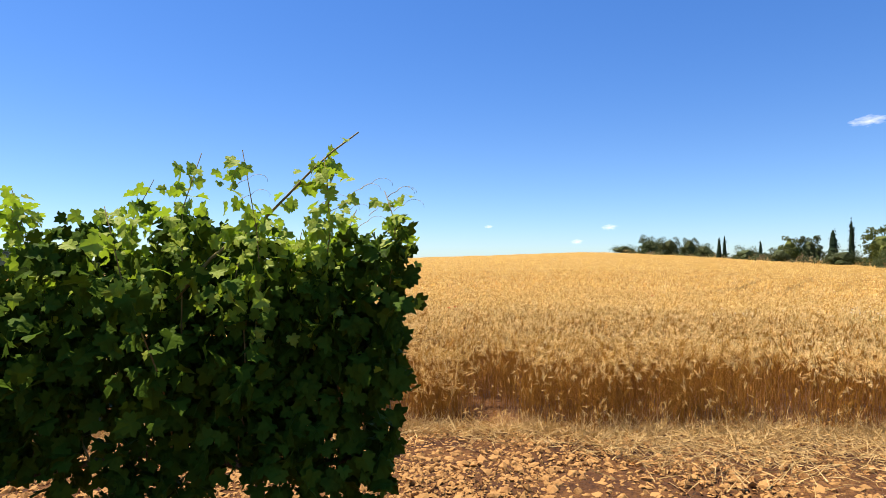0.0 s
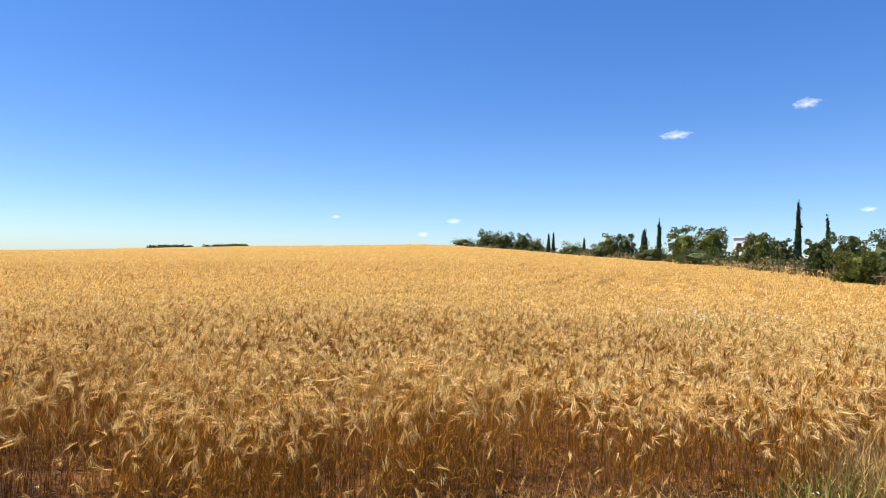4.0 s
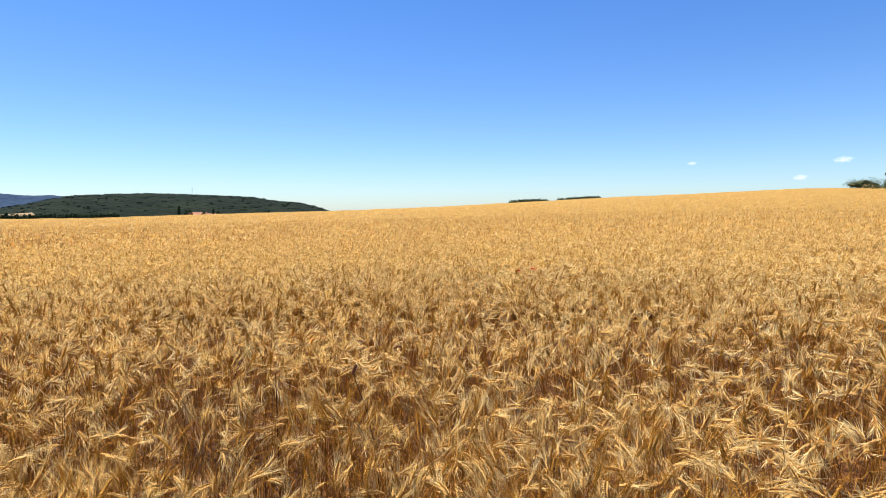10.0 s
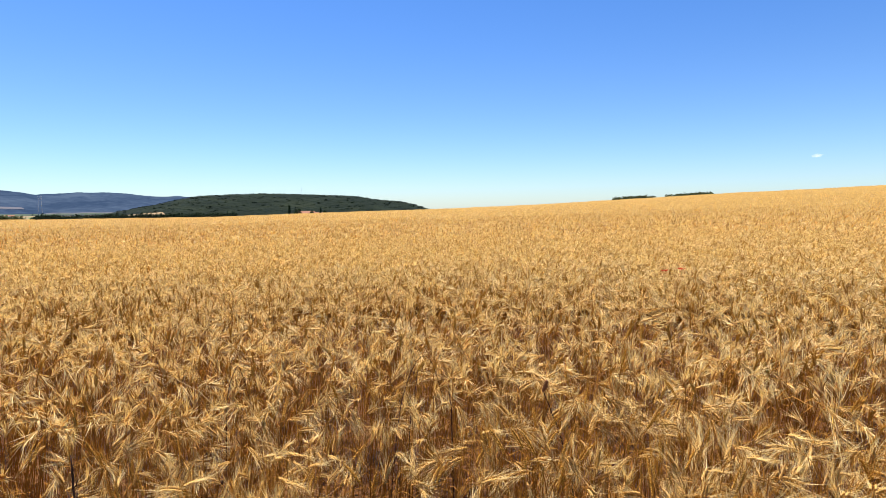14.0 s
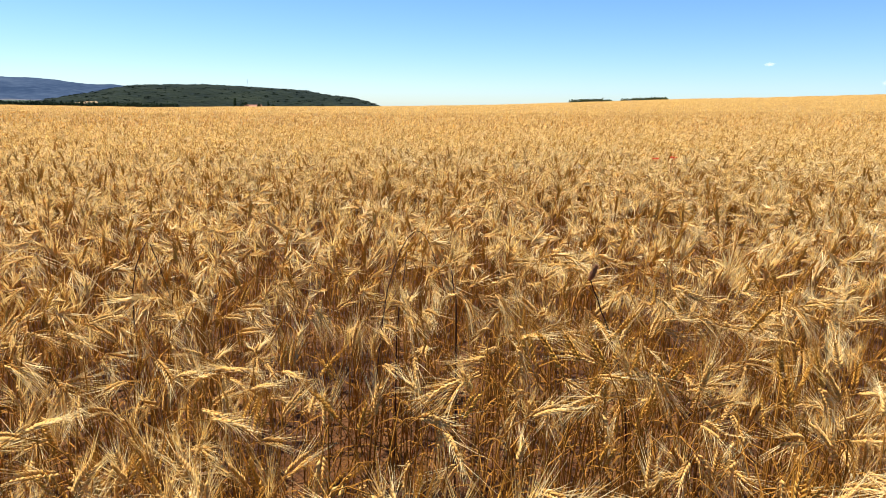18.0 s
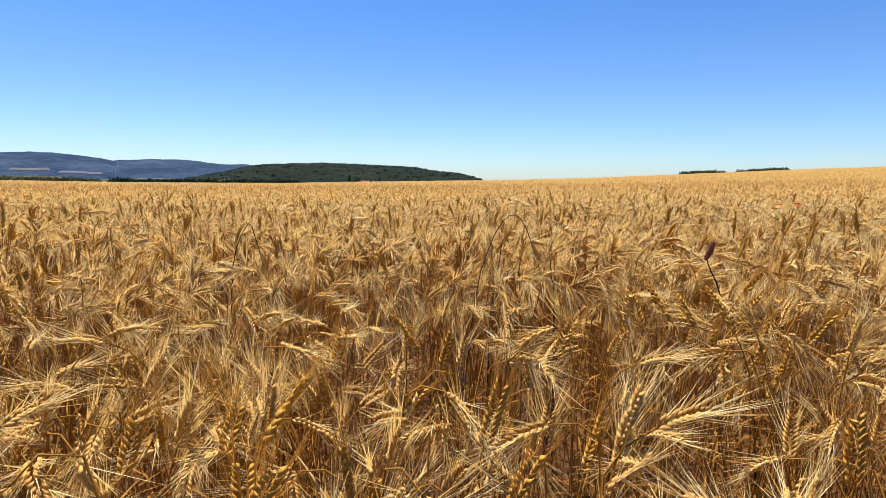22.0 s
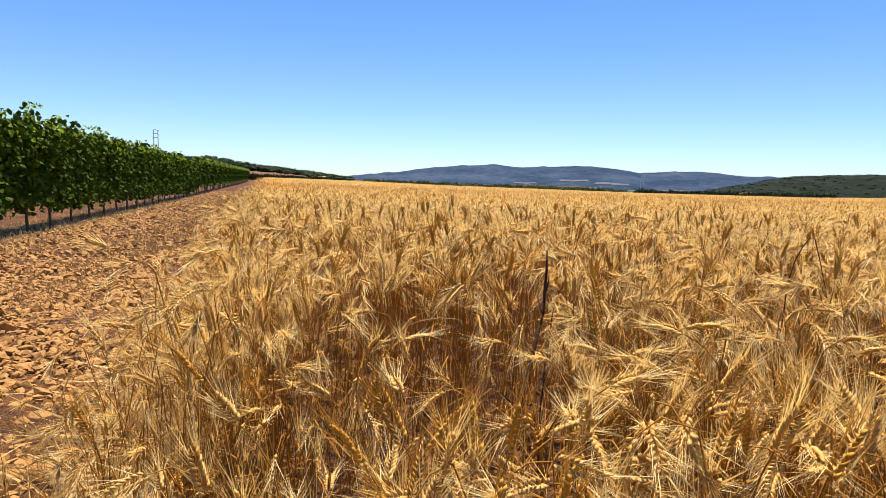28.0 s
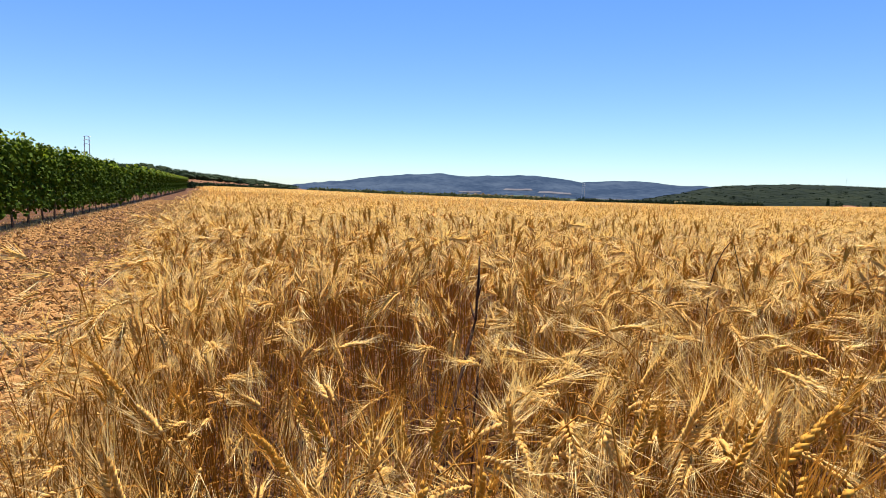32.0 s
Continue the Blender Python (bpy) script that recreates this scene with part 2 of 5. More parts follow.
# ---- mesh tools ----
R = np.random.default_rng(7)


def np_mesh(name, verts, tris, mats, mat_index=None, smooth=False):
    me = bpy.data.meshes.new(name)
    verts, tris = np.asarray(verts, np.float32), np.asarray(tris, np.int32)
    me.vertices.add(len(verts))
    me.vertices.foreach_set("co", verts.ravel())
    me.loops.add(tris.size)
    me.loops.foreach_set("vertex_index", tris.ravel())
    me.polygons.add(len(tris))
    me.polygons.foreach_set("loop_start", np.arange(0, tris.size, 3, dtype=np.int32))
    if mat_index is not None:
        me.polygons.foreach_set("material_index", np.asarray(mat_index, np.int32))
    me.polygons.foreach_set("use_smooth", np.full(len(tris), smooth))
    for m in mats if isinstance(mats, (list, tuple)) else [mats]:
        me.materials.append(m)
    me.update(calc_edges=True)
    me.validate()
    return me


def part(name, mesh, parent, label=""):
    ob = new(name, mesh)
    ob.parent = parent
    if label:
        ob["label"] = label
    return ob


def thing(name, place, label, category, group="", kind="", data=None):
    ob = new(name, data)
    ob.matrix_world = place
    return tagged(ob, label, category, group, kind)


class Soup:
    """Collects pieces of triangles, each with a material number."""

    def __init__(self):
        self.v, self.f, self.m, self.n = [], [], [], 0

    def add(self, v, f, m=0):
        v, f = np.asarray(v, float).reshape(-1, 3), np.asarray(f, int).reshape(-1, 3)
        self.v.append(v), self.f.append(f + self.n), self.m.append(np.full(len(f), m) if np.isscalar(m) else np.asarray(m))
        self.n += len(v)
        return self

    def arrays(self):
        return np.concatenate(self.v), np.concatenate(self.f), np.concatenate(self.m)

    def mesh(self, name, mats, smooth=False):
        v, f, m = self.arrays()
        return np_mesh(name, v, f, mats, m, smooth)


def stamp(template, places):
    """Copies of one template (verts, tris, material numbers) at an array of 4 x 4 places."""
    v, f, m = template
    k, n = len(places), len(v)
    out = np.einsum("kij,nj->kni", places[:, :3, :3], v) + places[:, None, :3, 3]
    return out.reshape(-1, 3), (f[None] + (np.arange(k) * n)[:, None, None]).reshape(-1, 3), np.tile(m, k)


def places_of(x, y, z, spin, tilt, tilt_way, size):
    """Places with a spin about z, then a tilt towards a heading, and a size."""
    k = len(x)
    M = np.zeros((k, 4, 4))
    c, s = np.cos(spin), np.sin(spin)
    S = np.zeros((k, 3, 3))
    S[:, 0, 0], S[:, 0, 1], S[:, 1, 0], S[:, 1, 1], S[:, 2, 2] = c, -s, s, c, 1
    ax = np.stack([-np.sin(tilt_way), np.cos(tilt_way), 0 * tilt_way], 1)
    K = np.zeros((k, 3, 3))
    K[:, 0, 1], K[:, 0, 2], K[:, 1, 0], K[:, 1, 2], K[:, 2, 0], K[:, 2, 1] = -ax[:, 2], ax[:, 1], ax[:, 2], -ax[:, 0], -ax[:, 1], ax[:, 0]
    T = np.eye(3)[None] + np.sin(tilt)[:, None, None] * K + (1 - np.cos(tilt))[:, None, None] * (K @ K)
    M[:, :3, :3] = (T @ S) * np.asarray(size)[:, None, None]
    M[:, 0, 3], M[:, 1, 3], M[:, 2, 3], M[:, 3, 3] = x, y, z, 1
    return M


def tube(points, radii, sides=5, cap=True):
    """A tapered tube along points."""
    P = np.asarray(points, float)
    r = np.broadcast_to(np.asarray(radii, float), (len(P),))
    d = np.gradient(P, axis=0)
    d /= np.linalg.norm(d, axis=1)[:, None] + 1e-12
    ref = np.array([0.31, 0.87, 0.12])
    u = np.cross(d, ref)
    u /= np.linalg.norm(u, axis=1)[:, None] + 1e-12
    w = np.cross(d, u)
    an = np.arange(sides) * 2 * np.pi / sides
    V = (P[:, None] + r[:, None, None] * (np.cos(an)[None, :, None] * u[:, None] + np.sin(an)[None, :, None] * w[:, None])).reshape(-1, 3)
    F = []
    for i in range(len(P) - 1):
        for j in range(sides):
            a0, b0 = i * sides + j, i * sides + (j + 1) % sides
            F += [(a0, b0, b0 + sides), (a0, b0 + sides, a0 + sides)]
    if cap:
        for j in range(1, sides - 1):
            F.append(((len(P) - 1) * sides, (len(P) - 1) * sides + j, (len(P) - 1) * sides + j + 1))
    return V, F


def box(x0, x1, y0, y1, z0, z1):
    V = [(x, y, z) for z in (z0, z1) for y in (y0, y1) for x in (x0, x1)]
    Q = [(0, 2, 3, 1), (4, 5, 7, 6), (0, 1, 5, 4), (2, 6, 7, 3), (0, 4, 6, 2), (1, 3, 7, 5)]
    return V, [t for q in Q for t in ((q[0], q[1], q[2]), (q[0], q[2], q[3]))]


# ---- the lie of the land ----
MID = np.array([1.3, 5.5])
AZ = [0, 22, 28.3, 34.7, 44.1, 55.4, 63.4, 69.5, 73, 81, 86, 96.6, 104, 113.5, 127, 133, 146, 163.5, 173.6, 182, 190, 220, 360]
EL = [-1.1, -1.1, -1.1, -0.53, 0.16, 0.74, 1.25, 1.53, 1.56, 1.27, 1.12, 0.66, 0.30, 0.0, -0.28, -0.45, -0.45, -0.19, 0.05, 0.15, 0.1, -0.3, -1.0]
RC = [35, 35, 35.6, 43.3, 62.8, 101.4, 146, 191, 200, 205, 205, 205, 200, 190, 170, 160, 150, 165, 165, 140, 140, 140, 38]


def land(x, y):
    """The ground's height: a nearly level headland, a field that swells to a crest, a plain beyond."""
    dx, dy = np.asarray(x, float) - MID[0], np.asarray(y, float) - MID[1]
    r, az = np.hypot(dx, dy), np.degrees(np.arctan2(dy, dx)) % 360
    rc, el_ = np.interp(az, AZ, RC), np.interp(az, AZ, EL)
    zc = 0.75 + rc * np.tan(np.radians(el_))
    zc = np.where((az < 22) | (az > 200), 0.0, zc)
    s = np.clip(r / rc, 0, 1)
    s2 = np.clip((r - rc) / 350.0, 0, 1)
    s2 = s2 * s2 * (3 - 2 * s2)
    return zc * s ** 1.35 * (1 - s2) - 8.0 * s2


def crop_edge(x):
    """The y at which the wheat begins."""
    x = np.asarray(x, float)
    return 6.12 + np.interp(x, [-8, 0.5, 1.3, 2.4, 4.5], [-0.22, -0.14, -0.28, -0.28, 0]) + 0.02 * np.minimum(x, 0) - 0.30 * np.clip(x - 2.6, 0, 2.5) + 0.2 * np.clip(x - 5.3, 0, 8) + 0.4 * np.clip(x - 13.3, 0, 60) + 0.08 * np.exp(-((x + 0.4) / 1.7) ** 2) + 0.07 * np.sin(x * 1.9) + 0.05 * np.sin(x * 5.3 + 1)


def polar_sheet(r0, r1, rings, az0, az1, spokes, lift, dip=0.0):
    az = np.radians(np.linspace(az0, az1, spokes))
    rr = r0 * (r1 / r0) ** np.linspace(0, 1, rings)
    A, Q = np.meshgrid(az, rr)
    X, Y = MID[0] + Q * np.cos(A), MID[1] + Q * np.sin(A)
    Z = land(X, Y) + lift + dip * R.uniform(-1, 1, X.shape)
    V = np.stack([X, Y, Z], -1).reshape(-1, 3)
    i = (np.arange(rings - 1)[:, None] * spokes + np.arange(spokes - 1)[None]).ravel()
    F = np.concatenate([np.stack([i, i + spokes, i + spokes + 1], 1), np.stack([i, i + spokes + 1, i + 1], 1)])
    return V, F


# ---- ground ----
v, f = polar_sheet(0.5, 4700, 120, 0, 360, 241, 0.0)
rr = np.hypot(v[:, 0] - MID[0], v[:, 1] - MID[1])
near = rr < 14
v[near, 2] += (0.015 * np.sin(v[near, 0] * 3.1) * np.cos(v[near, 1] * 2.3) + R.uniform(-0.008, 0.008, near.sum()))
mi = (rr[f].mean(1) > 215).astype(int)
centre = len(v)
v = np.concatenate([v, [[MID[0], MID[1], 0.0]]])
cf = np.array([(centre, j, j + 1) for j in range(240)])
f, mi = np.concatenate([f, cf]), np.concatenate([mi, np.zeros(len(cf), int)])
ground = thing("ground", Matrix.Identity(4), "stony reddish ochre soil running out to a far dry plain", "ground", kind="structure",
               data=np_mesh("ground", v, f, [SOIL, PLAIN], mi, True))

# ---- wheat ----


def bend(height, lean, nod, ear, n=7, neck=0.085):
    """The line of a stalk and of its ear: it leans by degrees, and its neck nods by degrees over the last hand's width."""
    ang = np.radians(np.concatenate([np.linspace(0, lean, n), np.linspace(lean, lean + nod, 6)[1:]]))
    step = np.concatenate([np.full(n - 1, height / (n - 1)), np.full(5, neck / 5)])
    p = [np.zeros(3)]
    for a_, s_ in zip(ang[1:], step):
        p.append(p[-1] + s_ * np.array([np.sin(a_), 0, np.cos(a_)]))
    stem = np.array(p)
    q = [stem[-1]]
    for i in range(8):
        a_ = ang[-1] + np.radians(nod * 0.30) * (i + 1) / 8
        q.append(q[-1] + ear / 8 * np.array([np.sin(a_), 0, np.cos(a_)]))
    return stem, np.array(q)


OCTA = np.array([(0, 1, 2), (0, 2, 3), (0, 3, 4), (0, 4, 1), (5, 2, 1), (5, 3, 2), (5, 4, 3), (5, 1, 4)])


HUSK = np.array([(0, 1, 2), (0, 2, 3), (0, 3, 1), (4, 2, 1), (4, 3, 2), (4, 1, 3)])


def spikelet(at, way, side, flat, length, width, thick):
    """An elongated husk of three flanks."""
    mid = at + way * length * 0.45
    return np.array([at, mid + side * width, mid - side * width * 0.5 + flat * thick, mid - side * width * 0.5 - flat * thick, at + way * length]), HUSK


def dry_leaf(rng, s, at, length, drop, width, segs=4):
    """A withered, twisted blade that hangs from a stalk."""
    h0 = rng.uniform(0, 2 * np.pi)
    out, sd = np.array([np.cos(h0), np.sin(h0), 0]), np.array([-np.sin(h0), np.cos(h0), 0])
    tw, bow = rng.uniform(-2.2, 2.2), rng.normal(0, 0.15)
    V = []
    for i, q in enumerate(np.linspace(0, 1, segs + 1)):
        c = at + out * length * q + sd * length * bow * q * q + np.array([0, 0, length * (0.9 * q - drop * q * q)])
        o = sd * np.cos(tw * q) + np.array([0, 0, 1]) * np.sin(tw * q)
        w = width * (0.7 + 0.6 * q if q < 0.4 else 1.25 * (1.02 - q) / 0.62)
        V += [c - o * w, c + o * w]
    s.add(V, [t for q in range(segs) for t in ((2 * q, 2 * q + 1, 2 * q + 3), (2 * q, 2 * q + 3, 2 * q + 2))], 1)


def plant_near(rng, height, lean, nod, ear, spread=1.0):
    s = Soup()
    stem, axis = bend(height, lean, nod, ear)
    wob = rng.normal(0, 0.008, 2)
    stem[:, 1] += wob[0] * np.sin(np.linspace(0, 3, len(stem)))
    axis[:, 1] += stem[-1, 1]
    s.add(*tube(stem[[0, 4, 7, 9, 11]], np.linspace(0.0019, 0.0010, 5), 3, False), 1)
    spin = rng.uniform(0, np.pi)
    d = np.gradient(axis, axis=0)
    d /= np.linalg.norm(d, axis=1)[:, None]
    fan = spread * rng.uniform(0.7, 1.35)
    rows = 9
    for i in range(rows * 2):
        t = i / (rows * 2 - 1)
        k = min(int(t * 8), 7)
        at, w = axis[k] + (t * 8 - k) * (axis[k + 1] - axis[k]), d[k]
        b = np.array([0, 1.0, 0])
        n_ = np.cross(w, b)
        side = np.cos(spin) * b + np.sin(spin) * n_
        flat = np.cross(w, side)
        sg = 1 if i % 2 else -1
        size = 1.15 - 0.5 * abs(t - 0.35) ** 1.3
        way = w * 0.88 + side * sg * 0.46 + flat * rng.uniform(-0.22, 0.22)
        way /= np.linalg.norm(way)
        s.add(*spikelet(at + side * sg * 0.002, way, side * sg, flat, 0.0138 * size, 0.0029 * size, 0.0038 * size), 0)
        tip = at + way * 0.012 * size
        for j in range(2):
            aw = w + fan * (side * sg * rng.uniform(0.10, 0.62) + flat * rng.uniform(-0.48, 0.48)) * (1.15 - 0.5 * t)
            aw /= np.linalg.norm(aw)
            L_ = rng.uniform(0.040, 0.086)
            o = np.cross(aw, rng.normal(size=3))
            o *= (0.00036 if j else 0.0005) / np.linalg.norm(o)
            s.add([tip - o, tip + o, tip + aw * L_], [(0, 1, 2)], 2)
    for j in range(rng.integers(2, 5)):
        k = int(rng.uniform(0.3, 0.75) * (len(stem) - 4))
        dry_leaf(rng, s, stem[k], rng.uniform(0.10, 0.24), rng.uniform(0.4, 2.0), rng.uniform(0.0009, 0.0021))
    return s.arrays()


def plant_mid(rng, height, lean, nod, ear, spread=1.0):
    s = Soup()
    stem, axis = bend(height, lean, nod, ear, 4)
    st = stem[[0, 3, 5, len(stem) - 1]]
    o = np.array([np.cos(rng.uniform(0, 3)), 0.8, 0]) * 0.0015
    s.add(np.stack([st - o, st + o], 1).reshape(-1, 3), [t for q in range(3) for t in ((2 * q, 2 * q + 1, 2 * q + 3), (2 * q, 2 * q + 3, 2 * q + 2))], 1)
    s.add(*tube(axis[[0, 3, 8]], [0.003, 0.0062, 0.001], 3, False), 0)
    d = axis[-1] - axis[0]
    d /= np.linalg.norm(d)
    b = np.array([0, 1.0, 0])
    n_ = np.cross(d, b)
    spin = rng.uniform(0, np.pi)
    side = np.cos(spin) * b + np.sin(spin) * n_
    flat = np.cross(d, side)
    for i in range(9):
        sg = 1 if i % 2 else -1
        at = axis[min(i, 7)]
        way = d * 0.85 + side * sg * 0.5 + flat * rng.uniform(-0.35, 0.35)
        s.add([at + flat * 0.004, at - flat * 0.004, at + d * 0.006 + side * sg * 0.006, at + way * 0.021], [(0, 2, 3), (2, 1, 3), (1, 0, 3)], 0)
    fan = spread * rng.uniform(0.7, 1.3)
    for i in range(17):
        sg = 1 if i % 2 else -1
        at = axis[rng.integers(1, 8)] + side * sg * 0.004
        aw = d + fan * (side * sg * rng.uniform(0.05, 0.6) + flat * rng.uniform(-0.5, 0.5))
        aw /= np.linalg.norm(aw)
        o = np.cross(aw, rng.normal(size=3))
        o *= 0.0015 / np.linalg.norm(o)
        s.add([at - o, at + o, at + aw * rng.uniform(0.05, 0.09) * (0.3 + 0.7 * spread)], [(0, 1, 2)], 2)
    dry_leaf(rng, s, stem[rng.integers(1, 4)], rng.uniform(0.10, 0.22), rng.uniform(0.5, 1.8), 0.0026, 2)
    return s.arrays()


def plant_far(rng, height, lean, nod, ear, spread=1.0):
    s = Soup()
    stem, axis = bend(height, lean, nod, ear, 4)
    a_, m_, b_ = axis[0], axis[3], axis[8]
    d = b_ - a_
    d /= np.linalg.norm(d)
    o1 = np.cross(d, [0.3, 0.8, 0.5])
    o1 /= np.linalg.norm(o1)
    o2 = np.cross(d, o1)
    w = 0.0072 if spread == 1.0 else 0.0056
    s.add([a_, m_ + o1 * w, m_ - o1 * w * 0.5 + o2 * w * 0.87, m_ - o1 * w * 0.5 - o2 * w * 0.87, b_ + d * 0.012], HUSK, 0)
    for i in range(5):
        aw = d + spread * rng.normal(0, 0.36, 3)
        aw /= np.linalg.norm(aw)
        o = np.cross(aw, rng.normal(size=3))
        o *= 0.0031 / np.linalg.norm(o)
        c = axis[2 + i % 5]
        s.add([c - o, c + o, c + aw * 0.085 * (0.3 + 0.7 * spread)], [(0, 1, 2)], 2)
    b = stem[-1] * np.array([0.4, 1, 0]) + np.array([0, 0, height * 0.35])
    o = np.array([np.cos(2.1), np.sin(2.1), 0]) * 0.0025
    s.add([b - o, b + o, stem[-1]], [(0, 1, 2)], 1)
    return s.arrays()


def plant_speck(rng, lean, pale=True):
    """An ear and its awns seen from far off."""
    d = np.array([np.sin(lean), 0, np.cos(lean)])
    o1 = np.array([0, 1.0, 0])
    o2 = np.cross(d, o1)
    w = 0.014
    b, m_, t = np.array([0, 0, 0.0]), d * 0.06, d * 0.135
    return (np.array([b, m_ + o1 * w, m_ - o1 * w * 0.5 + o2 * w * 0.87, m_ - o1 * w * 0.5 - o2 * w * 0.87, t]),
            np.array([(0, 1, 2), (0, 2, 3), (0, 3, 1), (4, 2, 1), (4, 3, 2), (4, 1, 3)]), np.full(6, 2 if pale else 0))


def kinds(make, rng, n, tall):
    """n plants of different carriage: upright, leaning and nodding ones."""
    out = []
    for i in range(n):
        c = i / n
        if c < 0.36:
            lean, nod = rng.uniform(2, 14), rng.uniform(2, 24)
        elif c < 0.66:
            lean, nod = rng.uniform(5, 22), rng.uniform(35, 75)
        else:
            lean, nod = rng.uniform(6, 28), rng.uniform(80, 140)
        ear = rng.uniform(0.046, 0.062)
        stem, axis = bend(0.0, lean, nod, ear)
        h = (tall * rng.uniform(0.92, 1.05) - max(stem[:, 2].max(), axis[:, 2].max())) / np.cos(np.radians(lean * 0.5))
        brown = c < 0.16
        v, f, m = make(rng, h * (1.04 if brown else 1.0), lean, nod, ear * (1.1 if brown else 1.0), 0.45 if brown else 1.0)
        # stiff upright ears are browner, awns and all: backlit shade held in their colour
        out.append((v, f, np.choose(m, [3, 1, 4]) if brown else m))
    return out


WHEELS = [np.array([(-30, 15.6), (4.6, 16.5), (7.8, 17.8), (10, 18.7), (13.3, 22.3), (18.4, 29.2), (40, 62), (60, 95)]),
          np.array([(-30, 31), (8, 31.8), (19, 34.7), (27, 43), (34.8, 55.4), (55, 95)]),
          np.array([(9.0, 16.6), (12.3, 18.5), (16.6, 23.7), (23.3, 32.0), (45, 64), (60, 90)])]


def off_tracks(x, y, width):
    """True where no wheel has pressed the crop down."""
    ok = np.ones(len(x), bool)
    for line in WHEELS:
        ok &= (x < line[0, 0]) | (np.abs(y - np.interp(x, line[:, 0], line[:, 1])) > width * (1 + 0.5 * (x > 18)))
    return ok


def gap_noise(x, y):
    return np.sin(x * 2.1 + 1.3 * np.sin(y * 1.7)) * np.sin(y * 2.6 + 1.1 * np.sin(x * 1.3))


def sow(rng, area, per_m2):
    """Plants at random over a rectangle."""
    x0, x1, y0, y1 = area
    n = int((x1 - x0) * (y1 - y0) * per_m2)
    x, y = rng.uniform(x0, x1, n), rng.uniform(y0, y1, n)
    return x, y


NEAR = np.array([1.1, 6.5])


def zone(x, y):
    """The distance from the headland where the stalks stand nearest to the walker, less along the crop's front."""
    d = np.hypot(x - NEAR[0], y - NEAR[1])
    d = np.where(d > 1.85, np.minimum(d, np.maximum(np.hypot(x - 3.6, y - 6.0), 1.9)), d)
    front = (y - crop_edge(x) < 0.7) & (x > -6) & (x < 11)
    d = d + np.where(d > 3.5, 0.9 * np.sin(x * 37.1 + y * 61.7) * np.sin(x * 53.3 - y * 29.9), 0)
    return np.where(front & (d > 1.85), np.minimum(d, 3.0 + 0 * d), d)


def crop(name, label, rng, templates, x, y, size_var, mats, tilt_max, lift=0.0, wind=0.35, grow=1.0, smooth=False):
    k = len(templates)
    pick = rng.integers(0, k, len(x))
    s = Soup()
    z = land(x, y) + lift
    # most ears hang downwind; the rest any way
    spin = np.where(rng.random(len(x)) < wind, rng.normal(-0.5, 0.6, len(x)), rng.uniform(0, 2 * np.pi, len(x)))
    front = np.interp(x, [0.9, 2.0], [0.50, 0.80])
    patch = (grow + 0.05 * gap_noise(x * 0.6, y * 0.6) + 0.035 * gap_noise(x * 1.7 + 3, y * 1.6)) * np.clip(front + (y - crop_edge(x)) * 0.9 + rng.normal(0, 0.12, len(x)), 0.5, 1)
    places = places_of(x, y, z, spin, np.abs(rng.normal(0, tilt_max, len(x))), rng.uniform(0, 2 * np.pi, len(x)), patch * rng.uniform(1 - size_var, 1 + size_var, len(x)))
    for i, t in enumerate(templates):
        sel = pick == i
        if sel.any():
            s.add(*stamp(t, places[sel]))
    ob = thing(name, Matrix.Identity(4), label, "wheat", kind="stuff", data=s.mesh(name, mats, smooth))
    return ob


WHEAT = [EAR, STRAW, AWN, EAR_SHADED, AWN_SHADED]


def close_by(x, y):
    """True where the walker passes within arm's reach of the stalks."""
    return (np.hypot(x - NEAR[0], y - NEAR[1]) < 1.85) | (np.hypot(x - 3.1, y - 6.3) < 0.95)


rng = np.random.default_rng(21)
x, y = sow(rng, (-1.3, 4.6, 5.2, 9.0), 440)
xf = rng.uniform(-1.3, 2.9, 1000)
x, y = np.concatenate([x, xf]), np.concatenate([y, crop_edge(xf) + rng.uniform(0, 0.6, 1000)])
k = (y > crop_edge(x)) & close_by(x, y) & (gap_noise(x, y) < rng.uniform(0.40, 1.1, len(x))) & (gap_noise(x * 2.7, y * 2.9) < rng.uniform(0.0, 1.2, len(x)))
k &= (np.hypot(x - 1.02, y - 6.43) > 0.37) & (rng.random(len(x)) < np.clip((y - crop_edge(x)) / 0.25, 0.25, 1))
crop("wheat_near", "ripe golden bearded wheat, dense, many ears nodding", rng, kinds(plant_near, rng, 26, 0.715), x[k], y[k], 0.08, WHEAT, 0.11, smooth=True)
x, y = sow(rng, (-8, 11.0, 2.5, 14), 262)
xf = rng.uniform(-4, 8.5, 2400)
x, y = np.concatenate([x, xf]), np.concatenate([y, crop_edge(xf) + rng.uniform(0, 0.45, 2400)])
d = zone(x, y)
k = (y > crop_edge(x)) & ~close_by(x, y) & (d < 5.2) & (gap_noise(x, y) < rng.uniform(0.5, 1.2, len(x))) & (gap_noise(x * 2.4, y * 2.6) < rng.uniform(0.6, 1.6, len(x)))
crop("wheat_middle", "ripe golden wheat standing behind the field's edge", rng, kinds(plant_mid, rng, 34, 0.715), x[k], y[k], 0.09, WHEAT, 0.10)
x, y = sow(rng, (-16, 18, 2.5, 23), 112)
x2, y2 = sow(rng, (-8, 10, 2.5, 15), 110)
x2, y2 = x2[zone(x2, y2) < 8.3], y2[zone(x2, y2) < 8.3]
x, y = np.concatenate([x, x2]), np.concatenate([y, y2])
d = zone(x, y)
k = (y > crop_edge(x)) & (d >= 5.2) & (np.hypot(x - NEAR[0], y - NEAR[1]) < 16) & off_tracks(x, y, 0.16)
